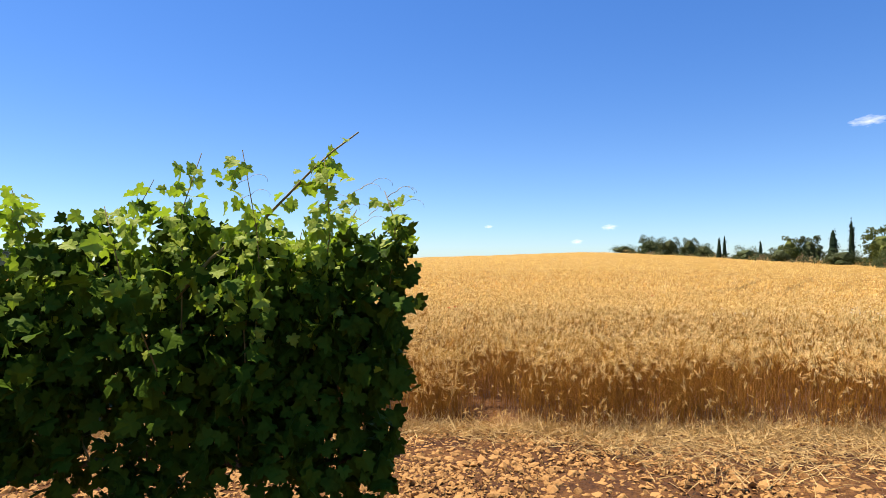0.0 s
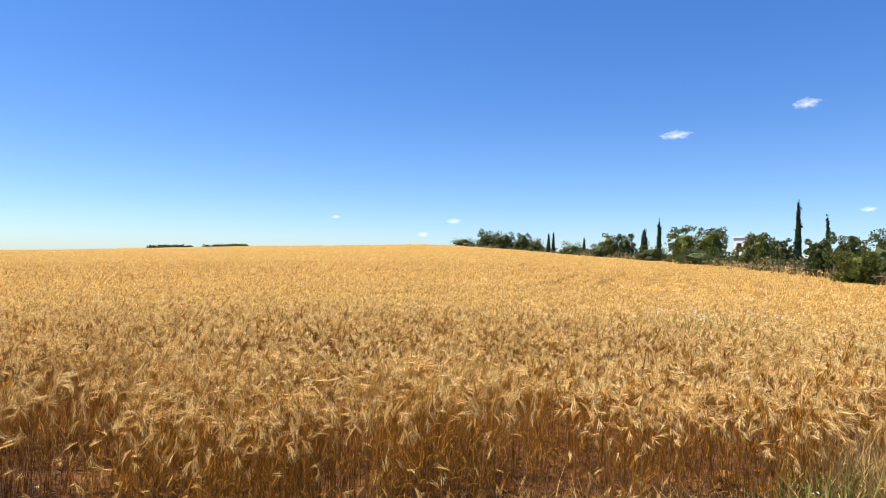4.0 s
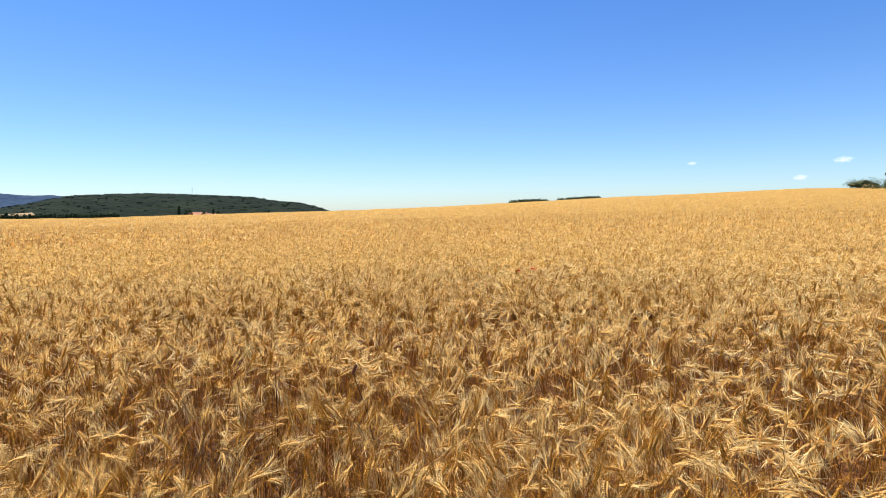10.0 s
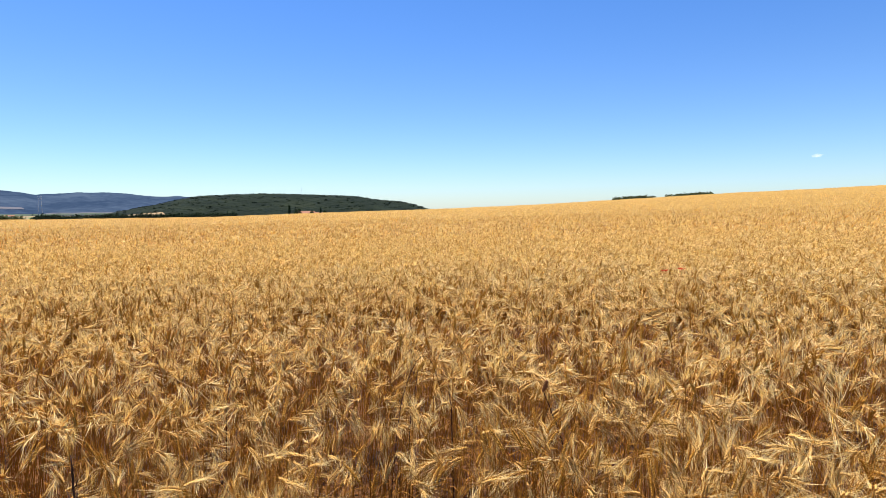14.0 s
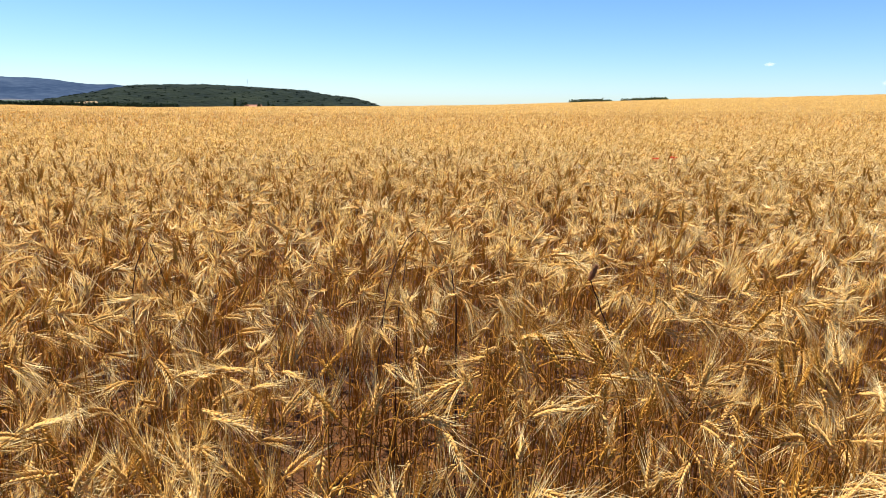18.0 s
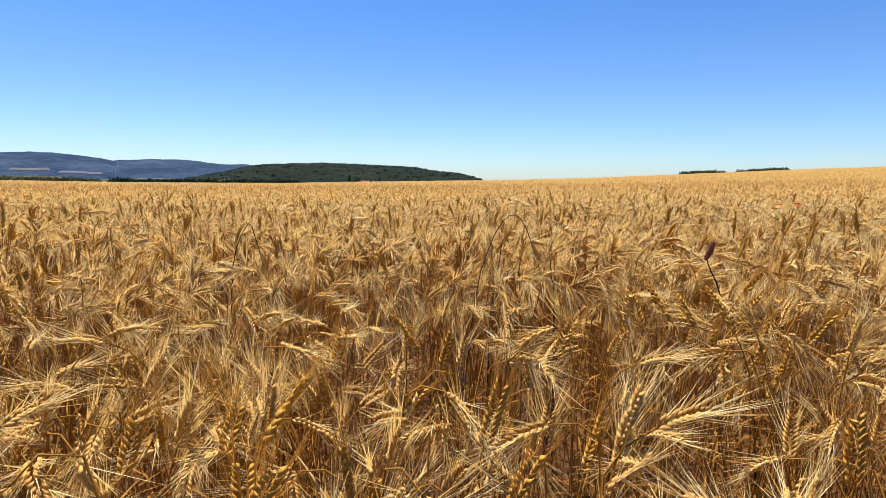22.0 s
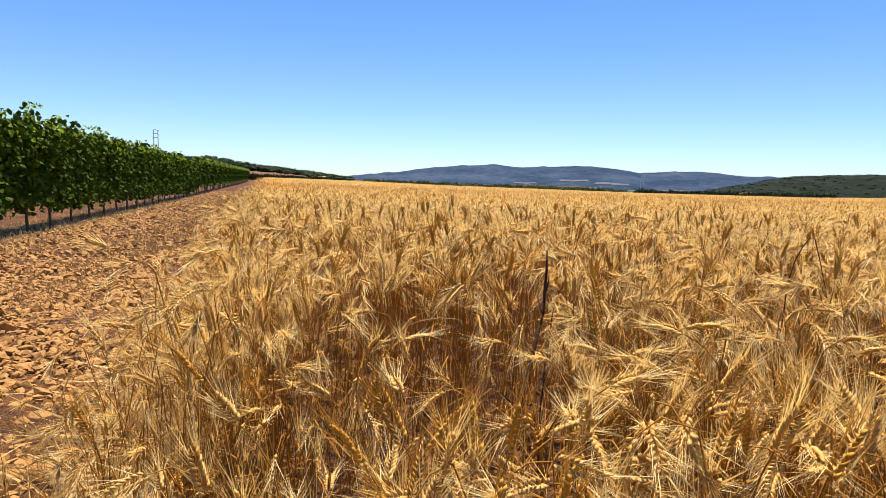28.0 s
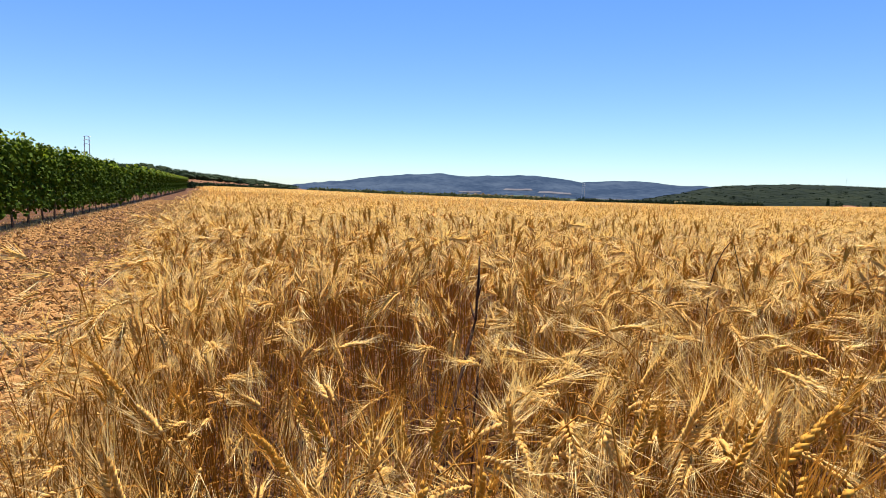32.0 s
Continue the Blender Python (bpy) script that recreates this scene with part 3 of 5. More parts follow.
crop("wheat_farther", "ripe golden wheat farther into the field", rng, kinds(plant_far, rng, 30, 0.715), x[k], y[k], 0.10, WHEAT, 0.07)
x, y = sow(rng, (-46, 48, 2.5, 52), 21)
d = np.hypot(x - NEAR[0], y - NEAR[1])
az = np.degrees(np.arctan2(y - MID[1], x - MID[0]))
k = (y > crop_edge(x)) & (d >= 15.5) & (d < 46) & (d < np.interp(az % 360, AZ, RC)) & off_tracks(x, y, 0.10)
crop("wheat_distant", "ripe golden wheat covering the swell of the field", rng, [plant_speck(rng, q, i % 3 > 0) for i, q in enumerate((0.1, 0.3, 0.5, 0.8, 1.1, 1.4))],
     x[k], y[k], 0.25, WHEAT, 0.15, lift=0.58)

x, y = sow(rng, (-112, 90, 2.5, 118), 1.8)
d = np.hypot(x - NEAR[0], y - NEAR[1])
az = np.degrees(np.arctan2(y - MID[1], x - MID[0])) % 360
k = (y > crop_edge(x)) & (d >= 44) & (d < 112) & (az > 24) & (d < np.interp(az, AZ, RC)) & off_tracks(x, y, 0.2)
crop("wheat_remote", "tufts of ripe wheat over the back of the field", rng, [plant_speck(rng, q) for q in (0.1, 0.4, 0.8, 1.2)], x[k], y[k], 0.3, WHEAT, 0.2, lift=0.60, grow=1.5)

# made-up tufts, browner than the crop, standing in for the wheel tracks' shade
x = np.concatenate([rng.uniform(-2, 20, 1500), rng.uniform(10.5, 24, 700), rng.uniform(8, 34, 900)])
y = np.concatenate([np.interp(x[:1500], WHEELS[0][:, 0], WHEELS[0][:, 1]), np.interp(x[1500:2200], WHEELS[2][:, 0], WHEELS[2][:, 1]), np.interp(x[2200:], WHEELS[1][:, 0], WHEELS[1][:, 1])]) + rng.normal(0, 0.16, 3100)
k = (x > 5) & (rng.random(3100) < 0.22)
x, y = x[k], y[k]
crop("track_tillers", "brown tufts standing in for shade along the wheel tracks", rng, [plant_speck(rng, q, False) for q in (0.1, 0.4, 0.8)], x, y, 0.25, [DRYGRASS], 0.25, lift=0.58, grow=1.0)

# single plants astray before the crop's front
x = rng.uniform(-2.4, 4.4, 260)
y = crop_edge(x) - np.abs(rng.normal(0, 0.2, 260))
k = np.hypot(x - 1.02, y - 6.43) > 0.36
q = rng.uniform(0.3, 1.0, 110)
x, y = np.concatenate([x[k], 0.95 - 0.75 * q + rng.normal(0, 0.08, 110)]), np.concatenate([y[k], 6.45 + 0.29 * q + rng.normal(0, 0.08, 110)])
crop("wheat_stragglers", "short stray wheat plants before the crop's front", rng, kinds(plant_near, rng, 12, 0.46), x, y, 0.25, WHEAT, 0.16, smooth=True)

# the closed top of the crop farther out, below the ears
v, f = polar_sheet(8.0, 205, 190, 20, 184, 230, 0.0)
rr = np.hypot(v[:, 0] - MID[0], v[:, 1] - MID[1])
az = np.degrees(np.arctan2(v[:, 1] - MID[1], v[:, 0] - MID[0]))
rc = np.interp(az % 360, AZ, RC)
v[:, 2] += np.interp(rr, [8, 12, 20, 46, 60], [0.20, 0.42, 0.58, 0.64, 0.70]) + R.uniform(-1, 1, len(v)) * np.interp(rr, [5, 40, 200], [0.06, 0.05, 0.08])
v[:, 2] -= 0.40 * np.exp(-np.maximum(v[:, 1] - crop_edge(v[:, 0]), 0) / 1.2)
inside = (v[:, 1] > crop_edge(v[:, 0]) + 0.25) & (rr <= rc + 1.5)
f = f[inside[f].all(1)]
thing("wheat_canopy", Matrix.Identity(4), "closed golden top of the ripe wheat field to its crest", "wheat", kind="stuff",
                 data=np_mesh("wheat_canopy", v, f, CANOPY, None, True))

# ---- the vine row ----


def leaf_shape(rng, size, simple=False):
    """A lobed, toothed leaf with a folded midrib; it hangs from its stalk at the origin along +x."""
    if simple:
        pr = [(0.0, 0), (0.1, 0.42), (0.45, 0.5), (0.72, 0.30), (1.0, 0.0), (0.72, -0.30), (0.45, -0.5), (0.1, -0.42)]
    else:
        pr = [(0.10, 0.0), (-0.10, 0.20), (0.02, 0.46), (0.20, 0.40), (0.36, 0.62), (0.52, 0.50), (0.50, 0.30), (0.78, 0.34), (0.80, 0.16), (1.02, 0.0),
              (0.80, -0.16), (0.78, -0.34), (0.50, -0.30), (0.52, -0.50), (0.36, -0.62), (0.20, -0.40), (0.02, -0.46), (-0.10, -0.20)]
    fold, droop, curl = rng.uniform(0.05, 0.4), rng.uniform(0.05, 0.5), rng.uniform(-0.25, 0.25)
    V = [np.array([0.36, 0, 0.0])]
    for a_, b_ in pr:
        a_, b_ = a_ * rng.uniform(0.93, 1.07), b_ * rng.uniform(0.92, 1.08)
        V.append(np.array([a_, b_, fold * abs(b_) - droop * a_ * a_ + curl * a_ * b_]))
    n = len(pr)
    return np.array(V) * size, np.array([(0, i + 1, (i + 1) % n + 1) for i in range(n)]), np.zeros(n, int)


def leaf_turn(rng, away):
    """A leaf's axes: it hangs out and down from its stalk, its face turned up and outwards, at random."""
    out = np.array([rng.normal(0, 0.6), rng.normal(0, 0.5) + 0.45 * away, rng.normal(-0.45, 0.4)])
    out /= np.linalg.norm(out)
    nrm = np.array([rng.normal(0, 0.6), rng.normal(0, 0.6) + 0.25 * away, rng.uniform(0.0, 1.0)])
    nrm -= out * (nrm @ out)
    nrm /= np.linalg.norm(nrm)
    return np.stack([out, np.cross(nrm, out), nrm], 1)


def leaf_places(rng, n, x0, x1, top, low, thick, shoots):
    """Places of leaves: along the shoots that stand out above, a closed core below, and looser sprays round it."""
    M = np.zeros((n, 4, 4))
    M[:, 3, 3] = 1
    young_lit = np.zeros(n, bool)
    f1, f2 = rng.uniform(0, 6.3, 2)
    for i in range(n):
        if i < n * 0.42:
            sh = shoots[rng.integers(len(shoots))]
            q = rng.uniform(0.25, 1.0)
            k = min(int(q * (len(sh) - 1)), len(sh) - 2)
            p = sh[k] + (q * (len(sh) - 1) - k) * (sh[k + 1] - sh[k])
            a_ = rng.uniform(0, 6.3)
            r_ = rng.uniform(0.015, 0.15) * (1.2 - 0.55 * q)
            p = p + np.array([r_ * np.cos(a_), r_ * np.sin(a_) * 1.5, rng.uniform(-0.05, 0.03)])
        else:
            x, h_ = rng.uniform(x0, x1), rng.uniform(0, 1)
            crest = top - 0.27 + 0.09 * np.sin(8.0 * x + f1) + 0.06 * np.sin(19.0 * x + f2)
            hang = low + 0.07 * np.sin(6.0 * x + f2) + 0.05 * np.sin(15.0 * x + f1)
            z = hang + (crest - hang) * h_
            bulge = 0.62 + 0.38 * np.sin(5.0 * x + 4.0 * z + f1) * np.sin(7.0 * z + f2)
            y = rng.normal(0, 0.25) * thick if i < n * 0.72 else rng.choice([-1, 1]) * thick * bulge * rng.uniform(0.35, 1.0)
            p = np.array([x * (0.86 + 0.14 * h_), y, z + rng.normal(0, 0.03)])
        # shoot leaves near the top take the colour that holds the backlight
        young_lit[i] = i < n * (0.25 if low < 0.5 else 0.42) and p[2] > top - (0.45 if low < 0.65 else 0.50) + rng.normal(0, 0.12)
        M[i, :3, :3] = leaf_turn(rng, np.sign(p[1])) * (0.75 if young_lit[i] else 1.0)
        M[i, :3, 3] = p
    return M, young_lit


def wander(rng, start, end, n, amp):
    t = np.linspace(0, 1, n)[:, None]
    p = np.asarray(start) * (1 - t) + np.asarray(end) * t
    off = np.cumsum(rng.normal(0, amp, (n, 3)), 0)
    return p + off * np.sin(np.pi * t) ** 0.5


def grapevine(seed, x, n_leaf, size, single=0, top=2.0, low=0.68, simple=False, shoots=4, length=1.2, label=""):
    rng = np.random.default_rng(seed)
    v = thing("grapevine", pose(x, 2.58, 0), label or "trellised grapevine in full green leaf with a bare brown trunk", "grapevine", "vines of the row")
    trunk = wander(rng, (0, 0, -0.03), (rng.normal(0, 0.03), 0, 0.78), 9, 0.012)
    part("trunk", Soup().add(*tube(trunk, np.linspace(0.026, 0.017, 9), 7)).mesh("vine_trunk", BARK, True), v, "gnarled brown trunk")
    for sg in (-1, 1):
        arm = wander(rng, trunk[-1], (sg * length * 0.5, 0, 0.84), 6, 0.012)
        part("cane", Soup().add(*tube(arm, np.linspace(0.02, 0.012, 6), 5)).mesh("vine_arm", BARK, True), v)
    canes = []
    for i in range(shoots):
        a_ = ((i + 0.5) / shoots - 0.5 + rng.normal(0, 0.04)) * length * 0.96
        sh = wander(rng, (a_, 0, 0.84), (a_ + rng.normal(-0.3 * a_, 0.13), rng.normal(0, 0.16), top + rng.uniform(-0.36, 0.08)), 8, 0.025)
        canes.append(sh)
        part("cane", Soup().add(*tube(sh, np.linspace(0.006, 0.0018, 8), 4)).mesh("vine_shoot", CANE, True), v)
    M, young_lit = leaf_places(rng, n_leaf, -length / 2 - 0.04, length / 2 + 0.04, top, low, 0.27, canes)
    shapes = [leaf_shape(rng, size, simple) for i in range(7)]
    pick, sz = rng.integers(0, 7, n_leaf), rng.uniform(0.65, 1.25, n_leaf)
    s = Soup()
    order = np.argsort(M[:, 1, 3])
    solo = set(order[:single].tolist())
    M2 = M.copy()
    M2[:, :3, :3] *= sz[:, None, None]
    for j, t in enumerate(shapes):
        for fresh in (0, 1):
            k = np.array([q for q in range(n_leaf) if pick[q] == j and young_lit[q] == fresh and q not in solo], int)
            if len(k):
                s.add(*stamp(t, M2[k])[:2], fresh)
    part("foliage", s.mesh("vine_foliage", [VINE_SHADED, YOUNG_LIT]), v)
    if single:
        meshes = [[np_mesh("vine_leaf", *t[:2], m_) for t in shapes] for m_ in (VINE_SHADED, YOUNG_LIT)]
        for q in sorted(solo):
            lf = part("leaf", meshes[int(young_lit[q])][pick[q]], v)
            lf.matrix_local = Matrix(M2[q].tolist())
    return v


first = grapevine(1, -0.57, 4300, 0.070, single=150, top=2.0, shoots=17, low=0.72)
grapevine(2, -1.80, 4000, 0.072, single=150, top=1.98, shoots=16, low=0.72)
grapevine(3, -3.0, 1100, 0.095, low=0.6, top=2.0, shoots=7)
# the long bare shoot and the tendrils at the row's end
local = [(-0.30, -0.08, 1.50), (0.05, -0.12, 1.78), (0.26, -0.16, 1.98), (0.43, -0.19, 2.16)]
part("cane", Soup().add(*tube(wander(np.random.default_rng(8), local[0], local[-1], 9, 0.012), np.linspace(0.009, 0.003, 9), 5)).mesh("long_shoot", CANE, True), first, "long brown shoot reaching out")
rng = np.random.default_rng(9)
fresh = [np_mesh("vine_leaf", *leaf_shape(rng, 0.055)[:2], YOUNG_LIT) for i in range(4)]
for i in range(30):
    q = rng.uniform(0.35, 0.95)
    m = np.eye(4)
    m[:3, :3] = leaf_turn(rng, rng.choice([-1, 1])) * rng.uniform(0.8, 1.4) * (1.5 - 0.9 * q)
    m[:3, 3] = np.array(local[0]) + (np.array(local[-1]) - np.array(local[0])) * q + np.array([rng.normal(0, 0.03), rng.normal(0, 0.03), rng.normal(-0.01, 0.025)])
    part("leaf", fresh[i % 4], first).matrix_local = Matrix(m.tolist())
for i in range(12):
    a_ = np.array([rng.uniform(-0.5, 0.6), rng.uniform(-0.2, 0.1), rng.uniform(1.78, 2.0)])
    if i < 5:
        a_[0] = rng.uniform(0.42, 0.60)
    t = np.linspace(0, 1, 12)[:, None]
    h_ = rng.uniform(-0.4, 0.9)
    curl = np.concatenate([0.12 * t * np.cos(h_) + 0.02 * np.sin(9 * t) * t, 0.06 * t * np.sin(3 * t), 0.13 * t * (1 - 0.75 * t) + 0.015 * np.cos(9 * t) * t], 1)
    part("tendril", Soup().add(*tube(a_ + curl, np.linspace(0.0016, 0.0007, 12), 3)).mesh("tendril", CANE, True), first)
near_vines = [grapevine(10 + i, -4.2 - 1.2 * i, 1600, 0.084, simple=True, low=0.44, top=2.02 + 0.04 * (i % 2), shoots=5) for i in range(6)]
for i in range(14):
    copy_thing(near_vines[(i * 5 + 2) % 6], pose(-11.3 - 1.2 * i, 2.58, 0, 0, 0, 180 * (i % 2)))
far_vines = [grapevine(30 + i, -28.1 - 1.2 * i, 260, 0.17, simple=True, shoots=3, low=0.44) for i in range(4)]
for i in range(56):
    xx = -32.9 - 1.2 * i
    copy_thing(far_vines[(i * 3 + 1) % 4], pose(xx, 2.58, float(land(xx, 2.58)), 0, 0, 180 * (i % 2)))

# unseen second vine row added across the alley to cut sky and ground bounce
for i in range(20):
    copy_thing(far_vines[(i * 3 + 1) % 4], pose(-1.5 - 1.2 * i, -0.85, 0, 0, 0, 180 * (i % 2)))

# ---- stones and straw on the headland ----


def cobble(rng):
    """A flattened, broken stone of twenty faces."""
    g = (1 + 5 ** 0.5) / 2
    V = np.array([(-1, g, 0), (1, g, 0), (-1, -g, 0), (1, -g, 0), (0, -1, g), (0, 1, g), (0, -1, -g), (0, 1, -g), (g, 0, -1), (g, 0, 1), (-g, 0, -1), (-g, 0, 1)], float) / 1.9
    F = np.array([(0, 11, 5), (0, 5, 1), (0, 1, 7), (0, 7, 10), (0, 10, 11), (1, 5, 9), (5, 11, 4), (11, 10, 2), (10, 7, 6), (7, 1, 8), (3, 9, 4), (3, 4, 2), (3, 2, 6),
                  (3, 6, 8), (3, 8, 9), (4, 9, 5), (2, 4, 11), (6, 2, 10), (8, 6, 7), (9, 8, 1)])
    V = V * rng.uniform(0.60, 1.30, (12, 1)) * np.array([1, rng.uniform(0.55, 0.95), rng.uniform(0.35, 0.7)])
    return V, F, np.zeros(20, int)


rng = np.random.default_rng(5)
cobbles = [cobble(rng) for i in range(14)]


def pebble(rng):
    """A small stone of eight faces."""
    V = np.array([(-1, 0, 0), (0, -1, 0), (0, 0, 1), (0, 1, 0), (0, 0, -1), (1, 0, 0)], float) * rng.uniform(0.75, 1.2, (6, 1)) * np.array([1, 0.85, 0.6])
    return V + rng.normal(0, 0.12, V.shape), OCTA, np.zeros(8, int)


pebbles = [pebble(rng) for i in range(14)]


def headland(rng, n, x0, x1):
    x = rng.uniform(x0, x1, n)
    return x, rng.uniform(2.9, 6.2, n)


s = Soup()
for n, x0, x1, lo, hi in ((4600, -6, 6.0, 0.017, 0.042), (11000, -6, 6.5, 0.008, 0.026), (4600, -16, -6, 0.022, 0.045), (3600, -40, -16, 0.03, 0.055), (1500, -3.2, 6.5, 0.015, 0.035), (7000, -5.0, 1.2, 0.009, 0.022), (3000, -7.0, 0.5, 0.014, 0.034)):
    x, y = headland(rng, n, x0, x1)
    if n == 1500:
        y = rng.uniform(1.6, 4.0, n)
    if n == 7000:
        y = rng.uniform(4.2, 6.2, n)
    keep = rng.random(n) < np.interp(y, [0, 3.0, 4.1, 5.0, 5.6, 6.2], [0.8, 1, 0.9, 1.0, 0.9, 0.6]) * np.interp(x - 1.2 * (4.6 - y), [3.2, 4.2], [1, 0.25])
    x, y = x[keep], y[keep]
    size = rng.uniform(lo, hi, len(x)) * rng.choice([1, 1, 1, 1.5], len(x))
    P_ = places_of(x, y, land(x, y) + size * 0.12, rng.uniform(0, 6.3, len(x)), rng.normal(0, 0.6, len(x)), rng.uniform(0, 6.3, len(x)), size)
    pick = rng.integers(0, 14, len(x))
    for j in range(14):
        s.add(*stamp((pebbles if lo < 0.01 or x1 < -5 else cobbles)[j], P_[pick == j]))
thing("loose_stones", Matrix.Identity(4), "ochre and reddish broken stones strewn over the headland track", "stones", kind="stuff", data=s.mesh("loose_stones", STONE))
meshes = [np_mesh("cobble", *c[:2], STONE_ONE) for c in cobbles]
for i in range(260):
    if i < 120:
        x, y = rng.uniform(0.2, 3.6), rng.uniform(3.4, 5.5)
    else:
        x, y = rng.uniform(-6.5, -0.8), rng.uniform(3.0, 5.3)
    sz = rng.uniform(0.028, 0.060)
    st = part("stone", meshes[i % 14], ground)
    st.matrix_local = Matrix(places_of(np.array([x]), np.array([y]), np.array([sz * 0.2]), rng.uniform(0, 6, 1), rng.normal(0, 0.2, 1), rng.uniform(0, 6, 1), np.array([sz]))[0].tolist())


def blade(rng, length, width, arch, segs=3):
    """A grass blade that rises and arches over."""
    t = np.linspace(0, 1, segs + 1)
    p = np.stack([arch * length * t ** 2, 0 * t, length * t * (1 - 0.35 * arch * t)], 1)
    w = width * (1 - t) ** 0.7
    w[-1] = width * 0.05
    V = np.stack([p - np.array([0, 1, 0]) * w[:, None], p + np.array([0, 1, 0]) * w[:, None]], 1).reshape(-1, 3)
    return V, np.array([q for i in range(segs) for q in ((2 * i, 2 * i + 1, 2 * i + 3), (2 * i, 2 * i + 3, 2 * i + 2))]), np.zeros(segs * 2, int)


def scatter(name, label, category, rng, templates, x, y, size, mat, tilt, lift=0.0, base=None, tilt_to=None):
    pick = rng.integers(0, len(templates), len(x))
    P_ = places_of(x, y, (land(x, y) if base is None else base) + lift, rng.uniform(0, 6.3, len(x)), tilt, rng.uniform(0, 6.3, len(x)) if tilt_to is None else tilt_to, size)
    s_ = Soup()
    for j, t in enumerate(templates):
        if (pick == j).any():
            s_.add(*stamp(t, P_[pick == j]))
    return thing(name, Matrix.Identity(4), label, category, kind="stuff", data=s_.mesh(name, mat))


blades = [blade(rng, 1.0, 0.010, a_) for a_ in (0.1, 0.3, 0.5, 0.8, 1.1)]
turf = [blade(rng, 1.0, 0.05, a_) for a_ in (0.1, 0.3, 0.6, 0.9)]
long_straw = [blade(rng, 1.0, 0.016, a_) for a_ in (0.1, 0.2, 0.4, 0.7)]
# flattened straw along the crop's foot
n = 8500
x = np.concatenate([rng.uniform(-3.5, 8, n), rng.uniform(-30, -3.5, 2500), rng.uniform(1.8, 7, 3200)])
y = crop_edge(x) - np.abs(rng.normal(0, 1, len(x))) * np.interp(x, [-4, 0, 1.5, 2.5], [0.18, 0.25, 0.40, 0.75]) + 0.15
scatter("straw_litter", "trampled pale straw lying along the foot of the wheat", "straw", rng, long_straw, x, y, rng.uniform(0.10, 0.30, len(x)), LITTER,
        rng.uniform(1.0, 1.5, len(x)), 0.03)
# stubble that still stands before the crop
n = 2200
x = rng.uniform(-6, 8, n)
y = crop_edge(x) - np.abs(rng.normal(0, 0.18, n)) + 0.1
scatter("straw_stubble", "broken straw stalks standing before the crop", "straw", rng, blades, x, y, rng.uniform(0.10, 0.34, n), LITTER, np.abs(rng.normal(0.25, 0.35, n)), 0.0)
# the dry grass strip in the middle of the track
n = 13000
x = -3.5 - np.abs(rng.gamma(1.5, 14, n))
y = 4.75 + rng.normal(0, 0.30, n)
scatter("track_grass", "dry yellow grass along the middle of the track", "grass", rng, turf, x, y, rng.uniform(0.03, 0.09, n), TURF, np.abs(rng.normal(0.4, 0.4, n)))

# dry grass under the trellis
n = 6000
x = -2.5 - np.abs(rng.gamma(1.6, 8, n))
y = 2.55 + rng.normal(0, 0.45, n)
scatter("row_grass", "dry golden grass under the vine trellis", "grass", rng, turf, x, y, rng.uniform(0.04, 0.13, n), DRYGRASS, np.abs(rng.normal(0.5, 0.4, n)))

# ---- trees, bushes and the hedge at the field's far border ----


def ring_place(az, r, lift=0.0, mid=MID):
    x, y = mid[0] + r * math.cos(radians(az)), mid[1] + r * math.sin(radians(az))
    return x, y, float(land(x, y)) + lift


HEADING_FROM = np.array([0.96, 1.38])


def clump(rng, size):
    """A tuft of a few small leaves."""
    s_ = Soup()
    for i in range(4):
        c, w = rng.normal(0, 0.35, 3), rng.normal(size=3)
        w /= np.linalg.norm(w)
        o = np.cross(w, rng.normal(size=3))
        o /= np.linalg.norm(o)
        s_.add([c - w * 0.5, c + o * 0.28, c + w * 0.5, c - o * 0.28], [(0, 1, 2), (0, 2, 3)])
    v_, f_, m_ = s_.arrays()
    return v_ * size, f_, m_


def crown_soup(rng, lobes, tufts, size):
    """Tufts over the skins of several lobes (x, y, z, rx, ry, rz), sparser inside, with gaps."""
    shapes = [clump(rng, size) for i in range(5)]
    vol = np.array([l[3] * l[5] for l in lobes]) ** 0.7
    pick = rng.choice(len(lobes), tufts, p=vol / vol.sum())
    L_ = np.array(lobes)[pick]
    d = rng.normal(size=(tufts, 3))
    d /= np.linalg.norm(d, axis=1)[:, None]
    rad = rng.uniform(0.45, 1.0, tufts) ** 0.5 * (1 + 0.12 * np.sin(d[:, 0] * 7 + d[:, 2] * 5))
    p = L_[:, :3] + d * L_[:, 3:] * rad[:, None]
    p[:, 2] = np.maximum(p[:, 2], 0.05)
    P_ = places_of(p[:, 0], p[:, 1], p[:, 2], rng.uniform(0, 6.3, tufts), rng.uniform(0, 3, tufts), rng.uniform(0, 6.3, tufts), rng.uniform(0.6, 1.4, tufts))
    s_ = Soup()
    kk = rng.integers(0, 5, tufts)
    for j in range(5):
        if (kk == j).any():
            s_.add(*stamp(shapes[j], P_[kk == j]))
    return s_


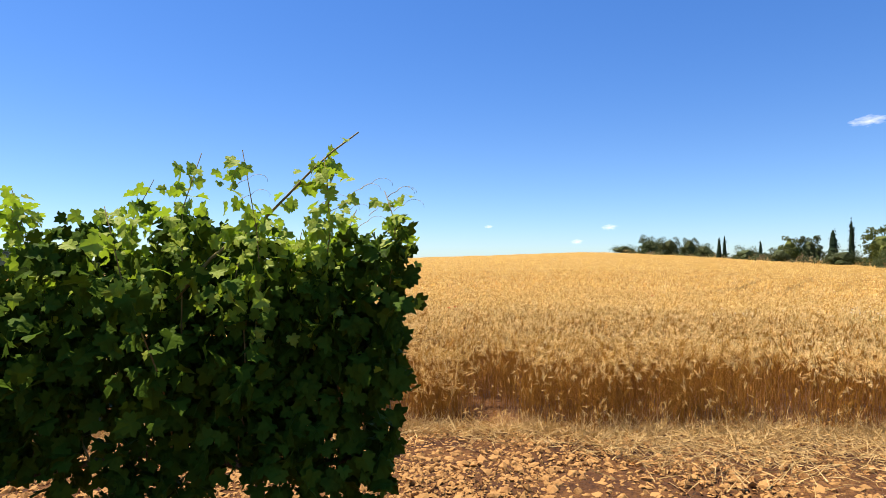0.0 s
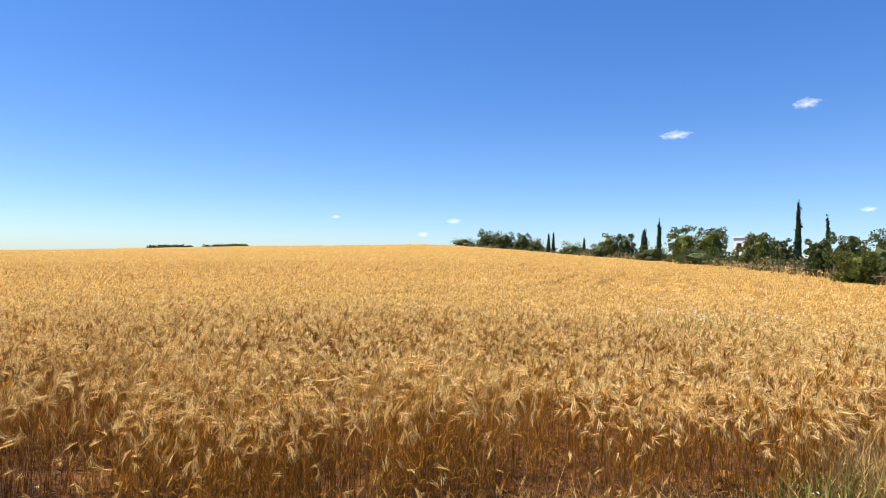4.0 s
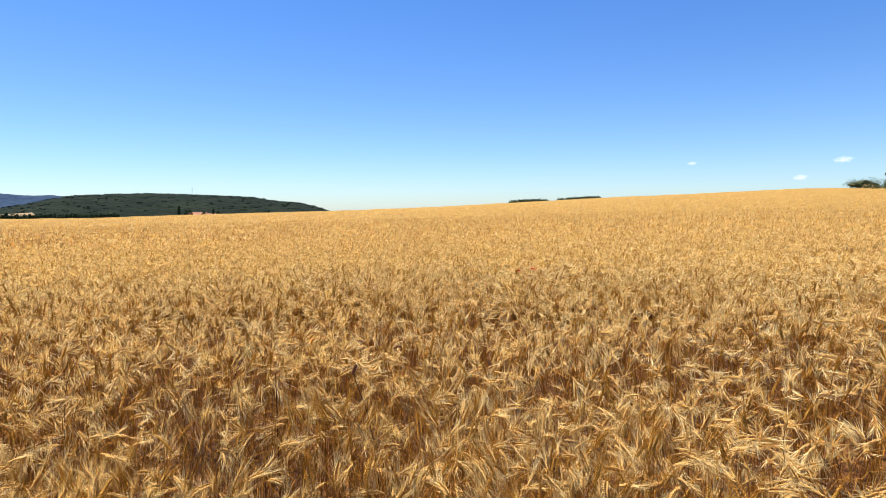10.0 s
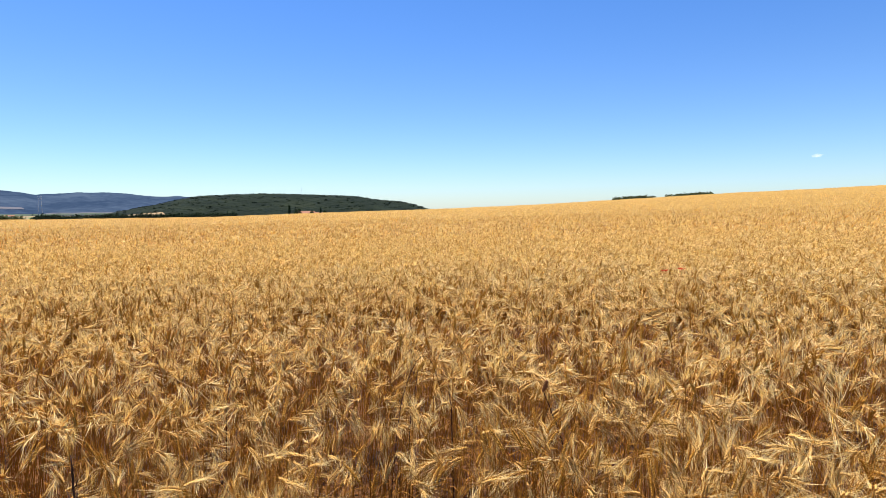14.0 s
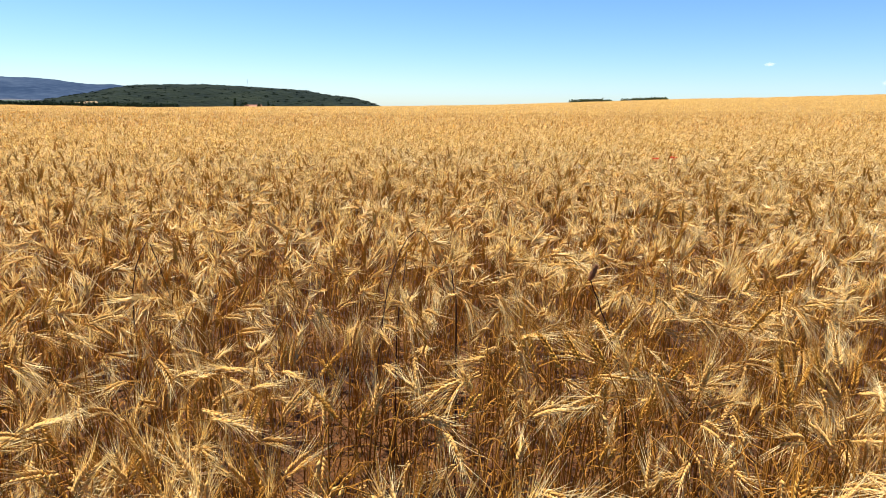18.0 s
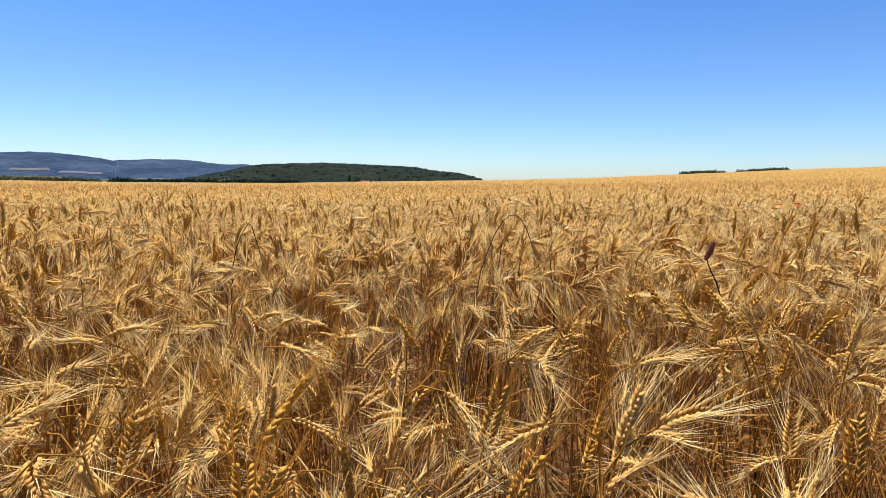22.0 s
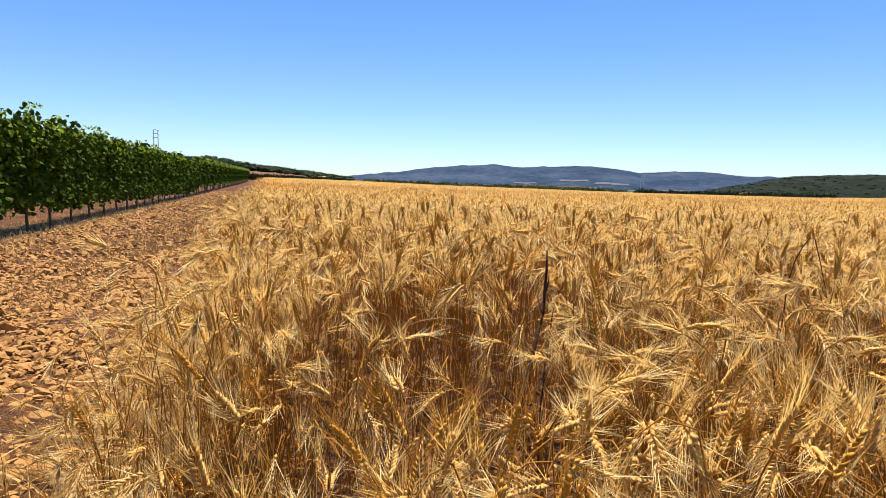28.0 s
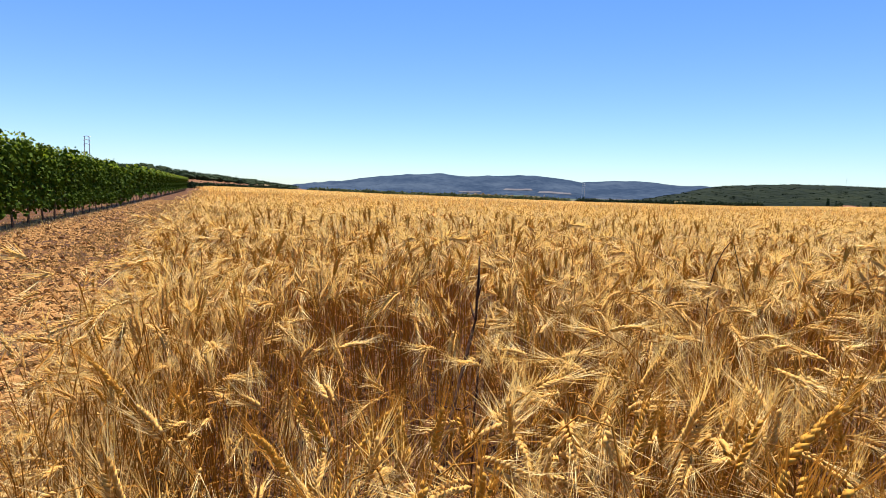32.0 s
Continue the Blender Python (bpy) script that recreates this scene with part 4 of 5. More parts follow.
def tree(name, seed, az, r, width, height, mat, label, category, shape="round", trunk=0.0, tufts=420):
    rng = np.random.default_rng(seed)
    t = thing(name, pose(*ring_place(az, r, 0, HEADING_FROM)), label, category, "hedge along the field")
    size = max(0.10, min(0.22, height * 0.031))
    if shape == "spire":
        q = np.linspace(0.03, 1.0, 22)
        rad = width / 2 * np.clip(q * 5, 0.35, 1) * (1 - q) ** 0.6 + 0.01
        lobes = [(rng.normal(0, 0.05 * width), rng.normal(0, 0.05 * width), height * a_, b_, b_, height * 0.035) for a_, b_ in zip(q, rad)]
        s_ = crown_soup(rng, lobes, tufts, size * 0.6)
        s_.add(*tube([(0, 0, height * a_) for a_ in q], rad * 0.85 * rng.uniform(0.85, 1.1, 22), 8))
    else:
        trunk *= 0.1
        zc, hz = trunk + (height - trunk) * 0.47, (height - trunk) * 0.48
        masses = [(0, 0, zc, width * 0.40, width * 0.40, hz)]
        for i in range(6):
            a_, h_ = rng.uniform(0, 6.3), rng.uniform(0.15, 0.48)
            q = width * 0.30 * rng.uniform(0.6, 1.0)
            rr_ = width * rng.uniform(0.16, 0.24)
            masses.append((q * math.cos(a_), q * math.sin(a_), trunk + (height - trunk) * h_, rr_, rr_, (height - trunk) * min(0.30, 0.97 - h_) * rng.uniform(0.7, 1.0)))
        # sprays of leaves bulge from the masses, so that light and shade break up the crown
        lobes = []
        for i in range(90):
            c_ = masses[0 if i < 45 else 1 + i % 6]
            d = rng.normal(size=3)
            d[2] = rng.uniform(-0.8, 1.1) * math.hypot(d[0], d[1])
            d /= np.linalg.norm(d)
            b_ = width * rng.uniform(0.05, 0.11)
            lobes.append(tuple(np.array(c_[:3]) + d * np.array(c_[3:]) * rng.uniform(0.8, 1.0)) + (b_, b_, min(b_, hz * 0.3)))
        s_ = crown_soup(rng, lobes, tufts, size)
        for l in masses:
            v_, f_, m_ = cobble(rng)
            s_.add(v_ / np.linalg.norm(v_, axis=1)[:, None] * rng.uniform(0.7, 0.95, (12, 1)) * np.array(l[3:]) * 0.82 + np.array(l[:3]), f_, m_)
    part("crown", s_.mesh("crown", mat), t)
    tr = wander(rng, (0, 0, -0.15), (rng.normal(0, 0.1), 0, trunk + (height - trunk) * (0.85 if shape == "spire" else 0.6)), 7, 0.03)
    part("trunk", Soup().add(*tube(tr, np.linspace(0.05 * height ** 0.7 + 0.02, 0.02, 7), 6)).mesh("trunk", BARK, True), t)
    if shape != "spire":
        for i in range(4):
            a_ = rng.uniform(0, 6.3)
            lb = wander(rng, tr[2 + i % 3], (width * 0.3 * math.cos(a_), width * 0.3 * math.sin(a_), trunk + (height - trunk) * rng.uniform(0.5, 0.8)), 5, 0.03)
            part("limb", Soup().add(*tube(lb, np.linspace(0.03, 0.01, 5), 5)).mesh("limb", BARK, True), t)
    return t


def span(az0, az1, r):
    return r * abs(radians(az1 - az0))


def top(el, r, az):
    """The height over the ground of what rises to an elevation at a distance."""
    return 1.55 + r * math.tan(radians(el)) - ring_place(az, r, 0, HEADING_FROM)[2]


BUSH, TREE, CYP = "dense dark green shrub at the field's border", "rounded broadleaved tree over the border hedge", "slender dark green cypress tree"
for i, (nm, az0, az1, r, el, mat, lab, cat, shp, trunk) in enumerate([
        ("shrub", 67.5, 70.1, 196, 2.3, HEDGE, BUSH, "shrub", "round", 0), ("tree", 65.4, 67.7, 180, 3.25, OLIVE, "grey-green olive-like tree at the crest", "tree", "round", 0.8),
        ("tree", 63.9, 65.9, 158, 3.12, HEDGE, TREE, "tree", "round", 0.6), ("tree", 62.3, 64.1, 150, 3.05, HEDGE, TREE, "tree", "round", 0.6),
        ("shrub", 61.2, 62.9, 140, 2.42, HEDGE, BUSH, "shrub", "round", 0), ("cypress", 60.6, 61.1, 132, 2.72, CYPRESS, CYP, "cypress", "spire", 0),
        ("cypress", 60.2, 60.65, 132, 2.82, CYPRESS, CYP, "cypress", "spire", 0), ("shrub", 57.6, 59.9, 120, 2.25, OLIVE, "broad grey-green shrub at the border", "shrub", "round", 0),
        ("cypress", 57.4, 57.9, 122, 2.35, CYPRESS, CYP, "cypress", "spire", 0), ("shrub", 55.2, 57.2, 104, 2.1, HEDGE, BUSH, "shrub", "round", 0),
        ("tree", 54.6, 56.4, 108, 3.15, PINE, TREE, "tree", "round", 0.6), ("tree", 53.2, 55.0, 108, 3.25, HEDGE, TREE, "tree", "round", 0.6),
        ("cypress", 51.9, 53.0, 112, 3.2, CYPRESS, "short open-topped dark conifer", "conifer", "spire", 0), ("cypress", 50.9, 51.5, 104, 3.95, CYPRESS, CYP, "cypress", "spire", 0),
        ("shrub", 50.4, 53.4, 84, 2.0, HEDGE, BUSH, "shrub", "round", 0), ("tree", 47.8, 50.6, 82, 3.95, PINE, "broad yellowish green pine tree", "tree", "round", 0.5),
        ("tree", 45.6, 48.4, 80, 3.95, PINE, "broad yellowish green pine tree", "tree", "round", 0.5), ("shrub", 45.8, 50.0, 70, 1.75, OLIVE, BUSH, "shrub", "round", 0),
        ("tree", 42.0, 44.6, 66, 3.4, PINE, "bright green leafy fig-like tree", "tree", "round", 0.4), ("tree", 40.9, 42.6, 64, 2.9, HEDGE, TREE, "tree", "round", 0.3),
        ("cypress", 40.3, 41.0, 60, 5.25, CYPRESS, "tall slender dark cypress", "cypress", "spire", 0), ("cypress", 38.4, 38.9, 62, 4.0, CYPRESS, "forked dark green cypress tree", "cypress", "spire", 0),
        ("tree", 38.4, 40.4, 48, 2.9, OLIVE, "grey-green olive-like border tree", "tree", "round", 0.4), ("tree", 36.2, 39.0, 47, 3.5, OLIVE, "grey-green broom-like border bush", "shrub", "round", 0.2),
        ("tree", 32.6, 36.8, 44, 3.7, OLIVE, "large feathery grey-green bush", "shrub", "round", 0.2), ("shrub", 35.4, 38.6, 40, 1.95, PINE, "bright green fig-like bush beside the fence", "shrub", "round", 0),
        ("shrub", 32.9, 34.5, 38, 1.9, PINE, "bright green leafy bush beside the fence", "shrub", "round", 0), ("shrub", 26.0, 31.2, 46, -0.5, OLIVE, "dark olive green scrub bush", "shrub", "round", 0),
        ("shrub", 21.0, 27.0, 46, -0.6, HEDGE, BUSH, "shrub", "round", 0),
        ("shrub", 43.2, 45.4, 67, 2.15, PINE, "bright green bush before the white house", "shrub", "round", 0)]):
    azm = (az0 + az1) / 2
    w = span(az0, az1, r) * (1.05 if shp == "spire" else 1.12)
    tree(nm, 100 + i, azm, r, w, top(el, r, azm), mat, lab, cat, shp, trunk, 900 if shp == "spire" else (1700 if r > 75 else 2400))
# low scrub that fills the border below them
rng = np.random.default_rng(77)
s = Soup()
for i in range(330):
    az = 18 + 50 * rng.random()
    back = rng.random()
    r = float(np.interp(az, AZ, RC)) + (0.5 + 5.5 * back) * (1 + 0.01 * az)
    x, y, z = ring_place(az, r)
    h = rng.uniform(1.0, 1.6) + 1.1 * back
    w = rng.uniform(0.9, 1.8) + 0.014 * r
    lobes = [(rng.normal(0, 0.45 * w), rng.normal(0, 0.45 * w), h * rng.uniform(0.15, 0.7), 0.35 * w, 0.35 * w, h * 0.28) for q in range(7)]
    v_, f_, m_ = crown_soup(rng, lobes, 46, 0.15 + 0.0013 * r).arrays()
    s.add(v_ + np.array([x, y, z]), f_, rng.choice(4, p=[0.36, 0.38, 0.23, 0.03] if back > 0.4 else [0.22, 0.36, 0.36, 0.06]))
thing("border_scrub", Matrix.Identity(4), "tangled scrub and dry brush along the field's border", "scrub", kind="stuff", data=s.mesh("border_scrub", [HEDGE, OLIVE, BRUSH, DRYGRASS]))
n = 9000
az = rng.uniform(18, 66, n)
r = np.interp(az, AZ, RC) + rng.uniform(-1.0, 3.5, n) * (1 + 0.012 * np.maximum(az - 30, 0))
x, y = MID[0] + r * np.cos(np.radians(az)), MID[1] + r * np.sin(np.radians(az))
scatter("border_grass", "tall dry grass between the wheat and the hedge", "grass", rng, [blade(rng, 1, 0.03, a_) for a_ in (0.1, 0.3, 0.5)], x, y, rng.uniform(0.6, 1.5, n), DRYGRASS, np.abs(rng.normal(0.1, 0.15, n)))

# ---- the far hills ----


def ridge(name, label, table, r_front, r_top, r_back, mat, base, n_az=160, n_s=18, rough=0.05, seed=3, category="hill"):
    """A hill whose skyline rises to the elevations of a table (heading, elevation)."""
    rng = np.random.default_rng(seed)
    ta, te = np.array(table).T
    az = np.linspace(ta[0], ta[-1], n_az)
    el_ = np.interp(az, ta, te)
    ht = 1.3 + r_top * np.tan(np.radians(el_)) - base
    u = np.linspace(0, 1, n_s)
    A_, U_ = np.meshgrid(az, u)
    rr_ = np.where(U_ < 0.7, r_front + (r_top - r_front) * U_ / 0.7, r_top + (r_back - r_top) * (U_ - 0.7) / 0.3)
    prof = np.where(U_ < 0.7, np.sin(U_ / 0.7 * np.pi / 2) ** 0.9, np.cos((U_ - 0.7) / 0.3 * np.pi / 2))
    Z = base + ht[None] * prof
    Z += rough * ht.mean() * np.array([[noise.noise(Vector((q * 0.9, w_ * 4, seed))) for q in az] for w_ in u]) * (prof < 0.97) * np.clip((prof - 0.35) * 3, 0, 1)
    Z += rng.uniform(0, 0.012, Z.shape) * ht.mean() * (prof > 0.9)
    V = np.stack([MID[0] + rr_ * np.cos(np.radians(A_)), MID[1] + rr_ * np.sin(np.radians(A_)), Z], -1).reshape(-1, 3)
    i = (np.arange(n_s - 1)[:, None] * n_az + np.arange(n_az - 1)[None]).ravel()
    F = np.concatenate([np.stack([i, i + n_az, i + n_az + 1], 1), np.stack([i, i + n_az + 1, i + 1], 1)])
    SLOPES[label] = (ta, te, r_front, r_top, base)
    return thing(name, Matrix.Identity(4), label, category, kind="structure", data=np_mesh(name, V, F, mat, None, True))


SLOPES = {}


def on_slope(label, az, u):
    """A place on the near slope of a ridge: u runs from its foot to its skyline."""
    ta, te, r0, r1, base = SLOPES[label]
    ht = 1.3 + r1 * math.tan(radians(float(np.interp(az, ta, te)))) - base
    r = r0 + (r1 - r0) * u
    return MID[0] + r * math.cos(radians(az)), MID[1] + r * math.sin(radians(az)), base + ht * math.sin(u * math.pi / 2) ** 0.9


def slope_field(label, az0, az1, u0, u1, mat, text, lift):
    V, n_ = [], 12
    for i, u in enumerate((u0, (u0 + u1) / 2, u1)):
        for az in np.linspace(az0 + 0.12 * i, az1 - 0.1 * i, n_):
            x, y, z = on_slope(label, az, u + 0.004 * math.sin(az * 3))
            V.append((x, y, z + lift))
    i = (np.arange(2)[:, None] * n_ + np.arange(n_ - 1)[None]).ravel()
    F = np.concatenate([np.stack([i, i + n_, i + n_ + 1], 1), np.stack([i, i + n_ + 1, i + 1], 1)])
    return thing("field", Matrix.Identity(4), text, "field", "fields of the plain", "structure", np_mesh("slope_field", V, F, mat))


ridge("hill", "flat-topped dark green scrub-covered hill", [(112.6, -0.35), (113.8, 0.0), (115.2, 0.42), (116.6, 0.72), (119.3, 1.0), (120.6, 1.26), (124, 1.40), (126.5, 1.50), (129, 1.57),
      (132, 1.47), (134.5, 1.35), (136, 1.1), (138, 0.62), (140.5, 0.15), (143, -0.3)], 850, 1100, 1500, HILL, -9)
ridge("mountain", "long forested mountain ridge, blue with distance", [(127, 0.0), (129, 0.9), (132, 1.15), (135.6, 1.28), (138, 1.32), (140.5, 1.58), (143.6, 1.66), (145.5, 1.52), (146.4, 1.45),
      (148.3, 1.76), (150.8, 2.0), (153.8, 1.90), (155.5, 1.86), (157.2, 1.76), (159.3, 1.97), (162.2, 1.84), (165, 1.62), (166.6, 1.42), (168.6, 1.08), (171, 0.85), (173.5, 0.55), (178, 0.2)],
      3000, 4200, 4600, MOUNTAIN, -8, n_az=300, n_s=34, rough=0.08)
ridge("hill", "low rise with a ploughed slope below a wood", [(171.0, 0.05), (173.4, 0.35), (176, 0.55), (179.6, 0.8), (182.6, 0.95), (186, 1.3), (192, 1.6), (200, 1.5), (206, 0.8), (212, 0.0)],
      215, 330, 420, FIELD_RED, -2.5, rough=0.01, seed=8)

# ---- woods, fields and masts in the distance ----
rng = np.random.default_rng(31)
s = Soup()
for i in range(420):
    az, u = rng.uniform(114.5, 141), (1.0 if i < 170 else rng.uniform(0.15, 0.95))
    x, y, z = on_slope("flat-topped dark green scrub-covered hill", az, u)
    w, h = rng.uniform(2.0, 4.5), rng.uniform(0.7, 1.8) * (0.45 if i < 170 else 0.55)
    v_, f_, m_ = crown_soup(rng, [(0, 0, h * 0.25, w, w, h * 0.36)], 11, 1.2).arrays()
    s.add(v_ + np.array([x, y, z]), f_)
thing("hill_scrub", Matrix.Identity(4), "dark oaks and scrub dotted over the hill", "scrub", kind="stuff", data=s.mesh("hill_scrub", HILL))
s = Soup()
for i in range(300):
    q = rng.random()
    az = 172.8 + 24 * q ** 1.1
    u = rng.uniform(0.62, 1.0)
    x, y, zb = on_slope("low rise with a ploughed slope below a wood", az, u)
    r = math.hypot(x - MID[0], y - MID[1])
    el_ = float(np.interp(az, [172.8, 175, 179.6, 182.6, 184.6, 186, 200], [0.5, 0.85, 1.40, 1.8, 2.1, 2.05, 2.0])) * (0.66 + 0.34 * u)
    h = max(1.5, 1.3 + r * math.tan(radians(el_)) - zb) * rng.uniform(0.88, 1.12)
    w = rng.uniform(2.0, 3.4)
    v_, f_, m_ = crown_soup(rng, [(0, 0, h * 0.5, w * 0.95, w * 0.95, h * 0.44)], 60, 0.36).arrays()
    c_ = cobble(rng)
    v_, f_ = np.concatenate([v_, c_[0] * np.array([w, w, h * 0.72]) * 1.15 + np.array([0, 0, h * 0.42])]), np.concatenate([f_, c_[1] + len(v_)])
    s.add(v_ + np.array([x, y, zb - 0.3]), f_)
thing("far_woods", Matrix.Identity(4), "dark green wood on the rise behind the vineyard", "woods", kind="stuff", data=s.mesh("far_woods", CYPRESS))
s = Soup()
for i in range(46):
    q = rng.random()
    az = 88.8 + 7.9 * q
    if 92.3 < az < 92.9:
        continue
    r = rng.uniform(212, 222)
    x, y, z = ring_place(az, r)
    sight = 1.5 + r * math.tan(radians(float(np.interp(az, AZ, EL))))
    hh = rng.uniform(0.5, 0.95)
    v_, f_, m_ = crown_soup(rng, [(0, 0, 0, 1.3, 1.3, hh)], 34, 0.5).arrays()
    s.add(v_ + np.array([x, y, sight - 0.1]), f_)
    s.add(*[np.array(tube([(x, y, z - 0.5), (x, y, sight + 0.2)], [0.1, 0.05], 3)[0]), tube([(0, 0, 0), (0, 0, 1)], 0.1, 3)[1]])
thing("crest_shrubs", Matrix.Identity(4), "row of dark bushes just behind the crest of the field", "shrubs", kind="stuff", data=s.mesh("crest_shrubs", HEDGE))


def far_field(az0, az1, r0, r1, mat, label, lift=0.25):
    V, n_ = [], 14
    for r in np.linspace(r0, r1, 4):
        for az in np.linspace(az0, az1, n_):
            x, y = MID[0] + r * math.cos(radians(az)), MID[1] + r * math.sin(radians(az))
            V.append((x, y, float(land(x, y)) + lift))
    i = (np.arange(3)[:, None] * n_ + np.arange(n_ - 1)[None]).ravel()
    F = np.concatenate([np.stack([i, i + n_, i + n_ + 1], 1), np.stack([i, i + n_ + 1, i + 1], 1)])
    return thing("field", Matrix.Identity(4), label, "field", "fields of the plain", "structure", np_mesh("far_field", V, F, mat))


far_field(150, 158, 1200, 1700, FIELD_PALE, "pale stubble field on the plain")
far_field(136, 147, 1250, 1900, FIELD_GREEN, "green field below the hill")
far_field(158, 168, 900, 1300, FIELD_RED, "ploughed red field on the plain")
far_field(146, 152, 2000, 2700, FIELD_PALE, "pale stubble field on the plain")


def lattice(name, az, r, z0, h, w, label, thick=1.0):
    """A lattice mast: four legs, bracing, three cross-arms."""
    x, y, _ = ring_place(az, r)
    p = thing(name, pose(x, y, z0, 0, 0, az), label, "pylon")
    for sx in (-1, 1):
        for sy in (-1, 1):
            part("leg", Soup().add(*tube([(sx * w / 2, sy * w / 2, 0), (sx * w * 0.26, sy * w * 0.26, h * 0.5), (sx * w * 0.22, sy * w * 0.22, h)], 0.018 * thick * h / 2, 4)).mesh("leg", STEEL), p)
    for q in range(9):
        a0, a1 = q / 9, (q + 1) / 9
        w0, w1 = w * max(0.22, 0.5 - 0.5 * a0), w * max(0.22, 0.5 - 0.5 * a1)
        sg = 1 if q % 2 else -1
        part("brace", Soup().add(*tube([(sg * w0, -w0, a0 * h), (-sg * w1, -w1, a1 * h)], 0.0065 * thick * h, 3)).add(*tube([(-sg * w0, w0, a0 * h), (sg * w1, w1, a1 * h)], 0.0065 * thick * h, 3)).mesh("brace", STEEL), p)
    for a0, l in ((0.8, 0.36), (0.9, 0.36), (0.99, 0.36)):
        part("cross_arm", Soup().add(*tube([(0, -w * l, a0 * h), (0, 0, a0 * h + 0.02 * h), (0, w * l, a0 * h)], 0.009 * thick * h, 4)).mesh("cross_arm", STEEL), p)
    return p


lattice("pylon", 189.4, 400, 6.0, 23.0, 5.0, "grey steel lattice pylon behind the vineyard")
lattice("pylon", 146.2, 900, -8.0, 31.0, 7.0, "grey steel lattice pylon out on the plain", 0.5)
lattice("mast", 125.7, 1100, 28.0, 13.5, 2.2, "thin steel radio mast on the hill top", 0.7)

# ---- clouds ----
CLOUD = bpy.data.materials.new("cloud_white")
CLOUD.use_nodes = True
nt = CLOUD.node_tree
N, L = nt.nodes.new, nt.links.new
em, tr, ms = N("ShaderNodeEmission"), N("ShaderNodeBsdfTransparent"), N("ShaderNodeMixShader")
em.inputs[0].default_value, em.inputs[1].default_value = (0.93, 0.96, 1.0, 1), 0.95
uv = N("ShaderNodeTexCoord")
gr, no = N("ShaderNodeTexGradient"), N("ShaderNodeTexNoise")
gr.gradient_type = "SPHERICAL"
no.inputs["Scale"].default_value, no.inputs["Detail"].default_value = 3.0, 8
mp = N("ShaderNodeMapping")
L(uv.outputs["Object"], mp.inputs[0]), L(mp.outputs[0], gr.inputs[0]), L(uv.outputs["Object"], no.inputs["Vector"])
mu = N("ShaderNodeMath")
mu.operation = "MULTIPLY_ADD"
L(no.outputs[0], mu.inputs[0])
mu.inputs[1].default_value = 1.3
sb = N("ShaderNodeMath")
sb.operation = "SUBTRACT"
L(gr.outputs[1], sb.inputs[0])
sb.inputs[1].default_value = 1.05
L(sb.outputs[0], mu.inputs[2])
mr = N("ShaderNodeMapRange")
mr.inputs[1].default_value, mr.inputs[2].default_value, mr.inputs[4].default_value = 0.0, 1.15, 0.85
L(mu.outputs[0], mr.inputs[0])
L(mr.outputs[0], ms.inputs[0]), L(tr.outputs[0], ms.inputs[1]), L(em.outputs[0], ms.inputs[2])
L(ms.outputs[0], nt.nodes["Material Output"].inputs[0])
for i, (az, el_, w, h) in enumerate([(49.9, 11.4, 4.6, 1.5), (39.9, 13.2, 3.4, 1.6), (32.3, 20.6, 4.2, 2.8), (32.5, 6.25, 4.2, 1.2), (35.7, 4.62, 1.9, 0.8), (69.9, 3.75, 2.4, 1.0), (72.8, 2.45, 1.8, 0.9),
                                     (81.0, 3.9, 1.4, 0.6)]):
    rr_ = 4300
    c = Vector((MID[0] + rr_ * math.cos(radians(az)) * math.cos(radians(el_)), MID[1] + rr_ * math.sin(radians(az)) * math.cos(radians(el_)), 1.5 + rr_ * math.sin(radians(el_))))
    m = look(c, (MID[0], MID[1], 1.5)) @ Matrix.Diagonal((rr_ * radians(w) / 2, rr_ * radians(h) / 2, 1, 1))
    cl = thing("cloud", m, "small white fair-weather cloud", "cloud", "clouds", "structure",
               np_mesh("cloud", [(-1, -1, 0), (1, -1, 0), (1, 1, 0), (-1, 1, 0)], [(0, 1, 2), (0, 2, 3)], CLOUD))
    cl.visible_shadow = False

# ---- fields on the far slopes, a farm, houses ----
MT, DH, RISE = "long forested mountain ridge, blue with distance", "flat-topped dark green scrub-covered hill", "low rise with a ploughed slope below a wood"
# these fields carry the haze in their colour
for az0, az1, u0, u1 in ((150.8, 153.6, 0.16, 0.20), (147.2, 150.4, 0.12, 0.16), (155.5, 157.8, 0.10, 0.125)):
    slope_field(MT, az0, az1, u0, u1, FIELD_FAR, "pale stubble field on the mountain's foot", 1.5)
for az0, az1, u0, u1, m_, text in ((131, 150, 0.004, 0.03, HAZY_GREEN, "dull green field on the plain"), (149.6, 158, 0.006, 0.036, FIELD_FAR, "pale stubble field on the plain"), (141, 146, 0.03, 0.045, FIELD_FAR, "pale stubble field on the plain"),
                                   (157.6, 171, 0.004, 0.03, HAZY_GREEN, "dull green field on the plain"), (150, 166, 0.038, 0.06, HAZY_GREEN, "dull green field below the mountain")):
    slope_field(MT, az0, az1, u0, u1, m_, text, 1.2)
slope_field(DH, 137.2, 140.8, 0.10, 0.2, FIELD_PALE, "pale track field at the hill's flank", 2.5)
slope_field(DH, 136.5, 141.2, 0.02, 0.09, FIELD_GREEN, "green field at the hill's foot", 2.0)
slope_field(RISE, 173.6, 178.0, 0.62, 0.75, FIELD_PALE, "pale stubble strip on the rise", 0.25)


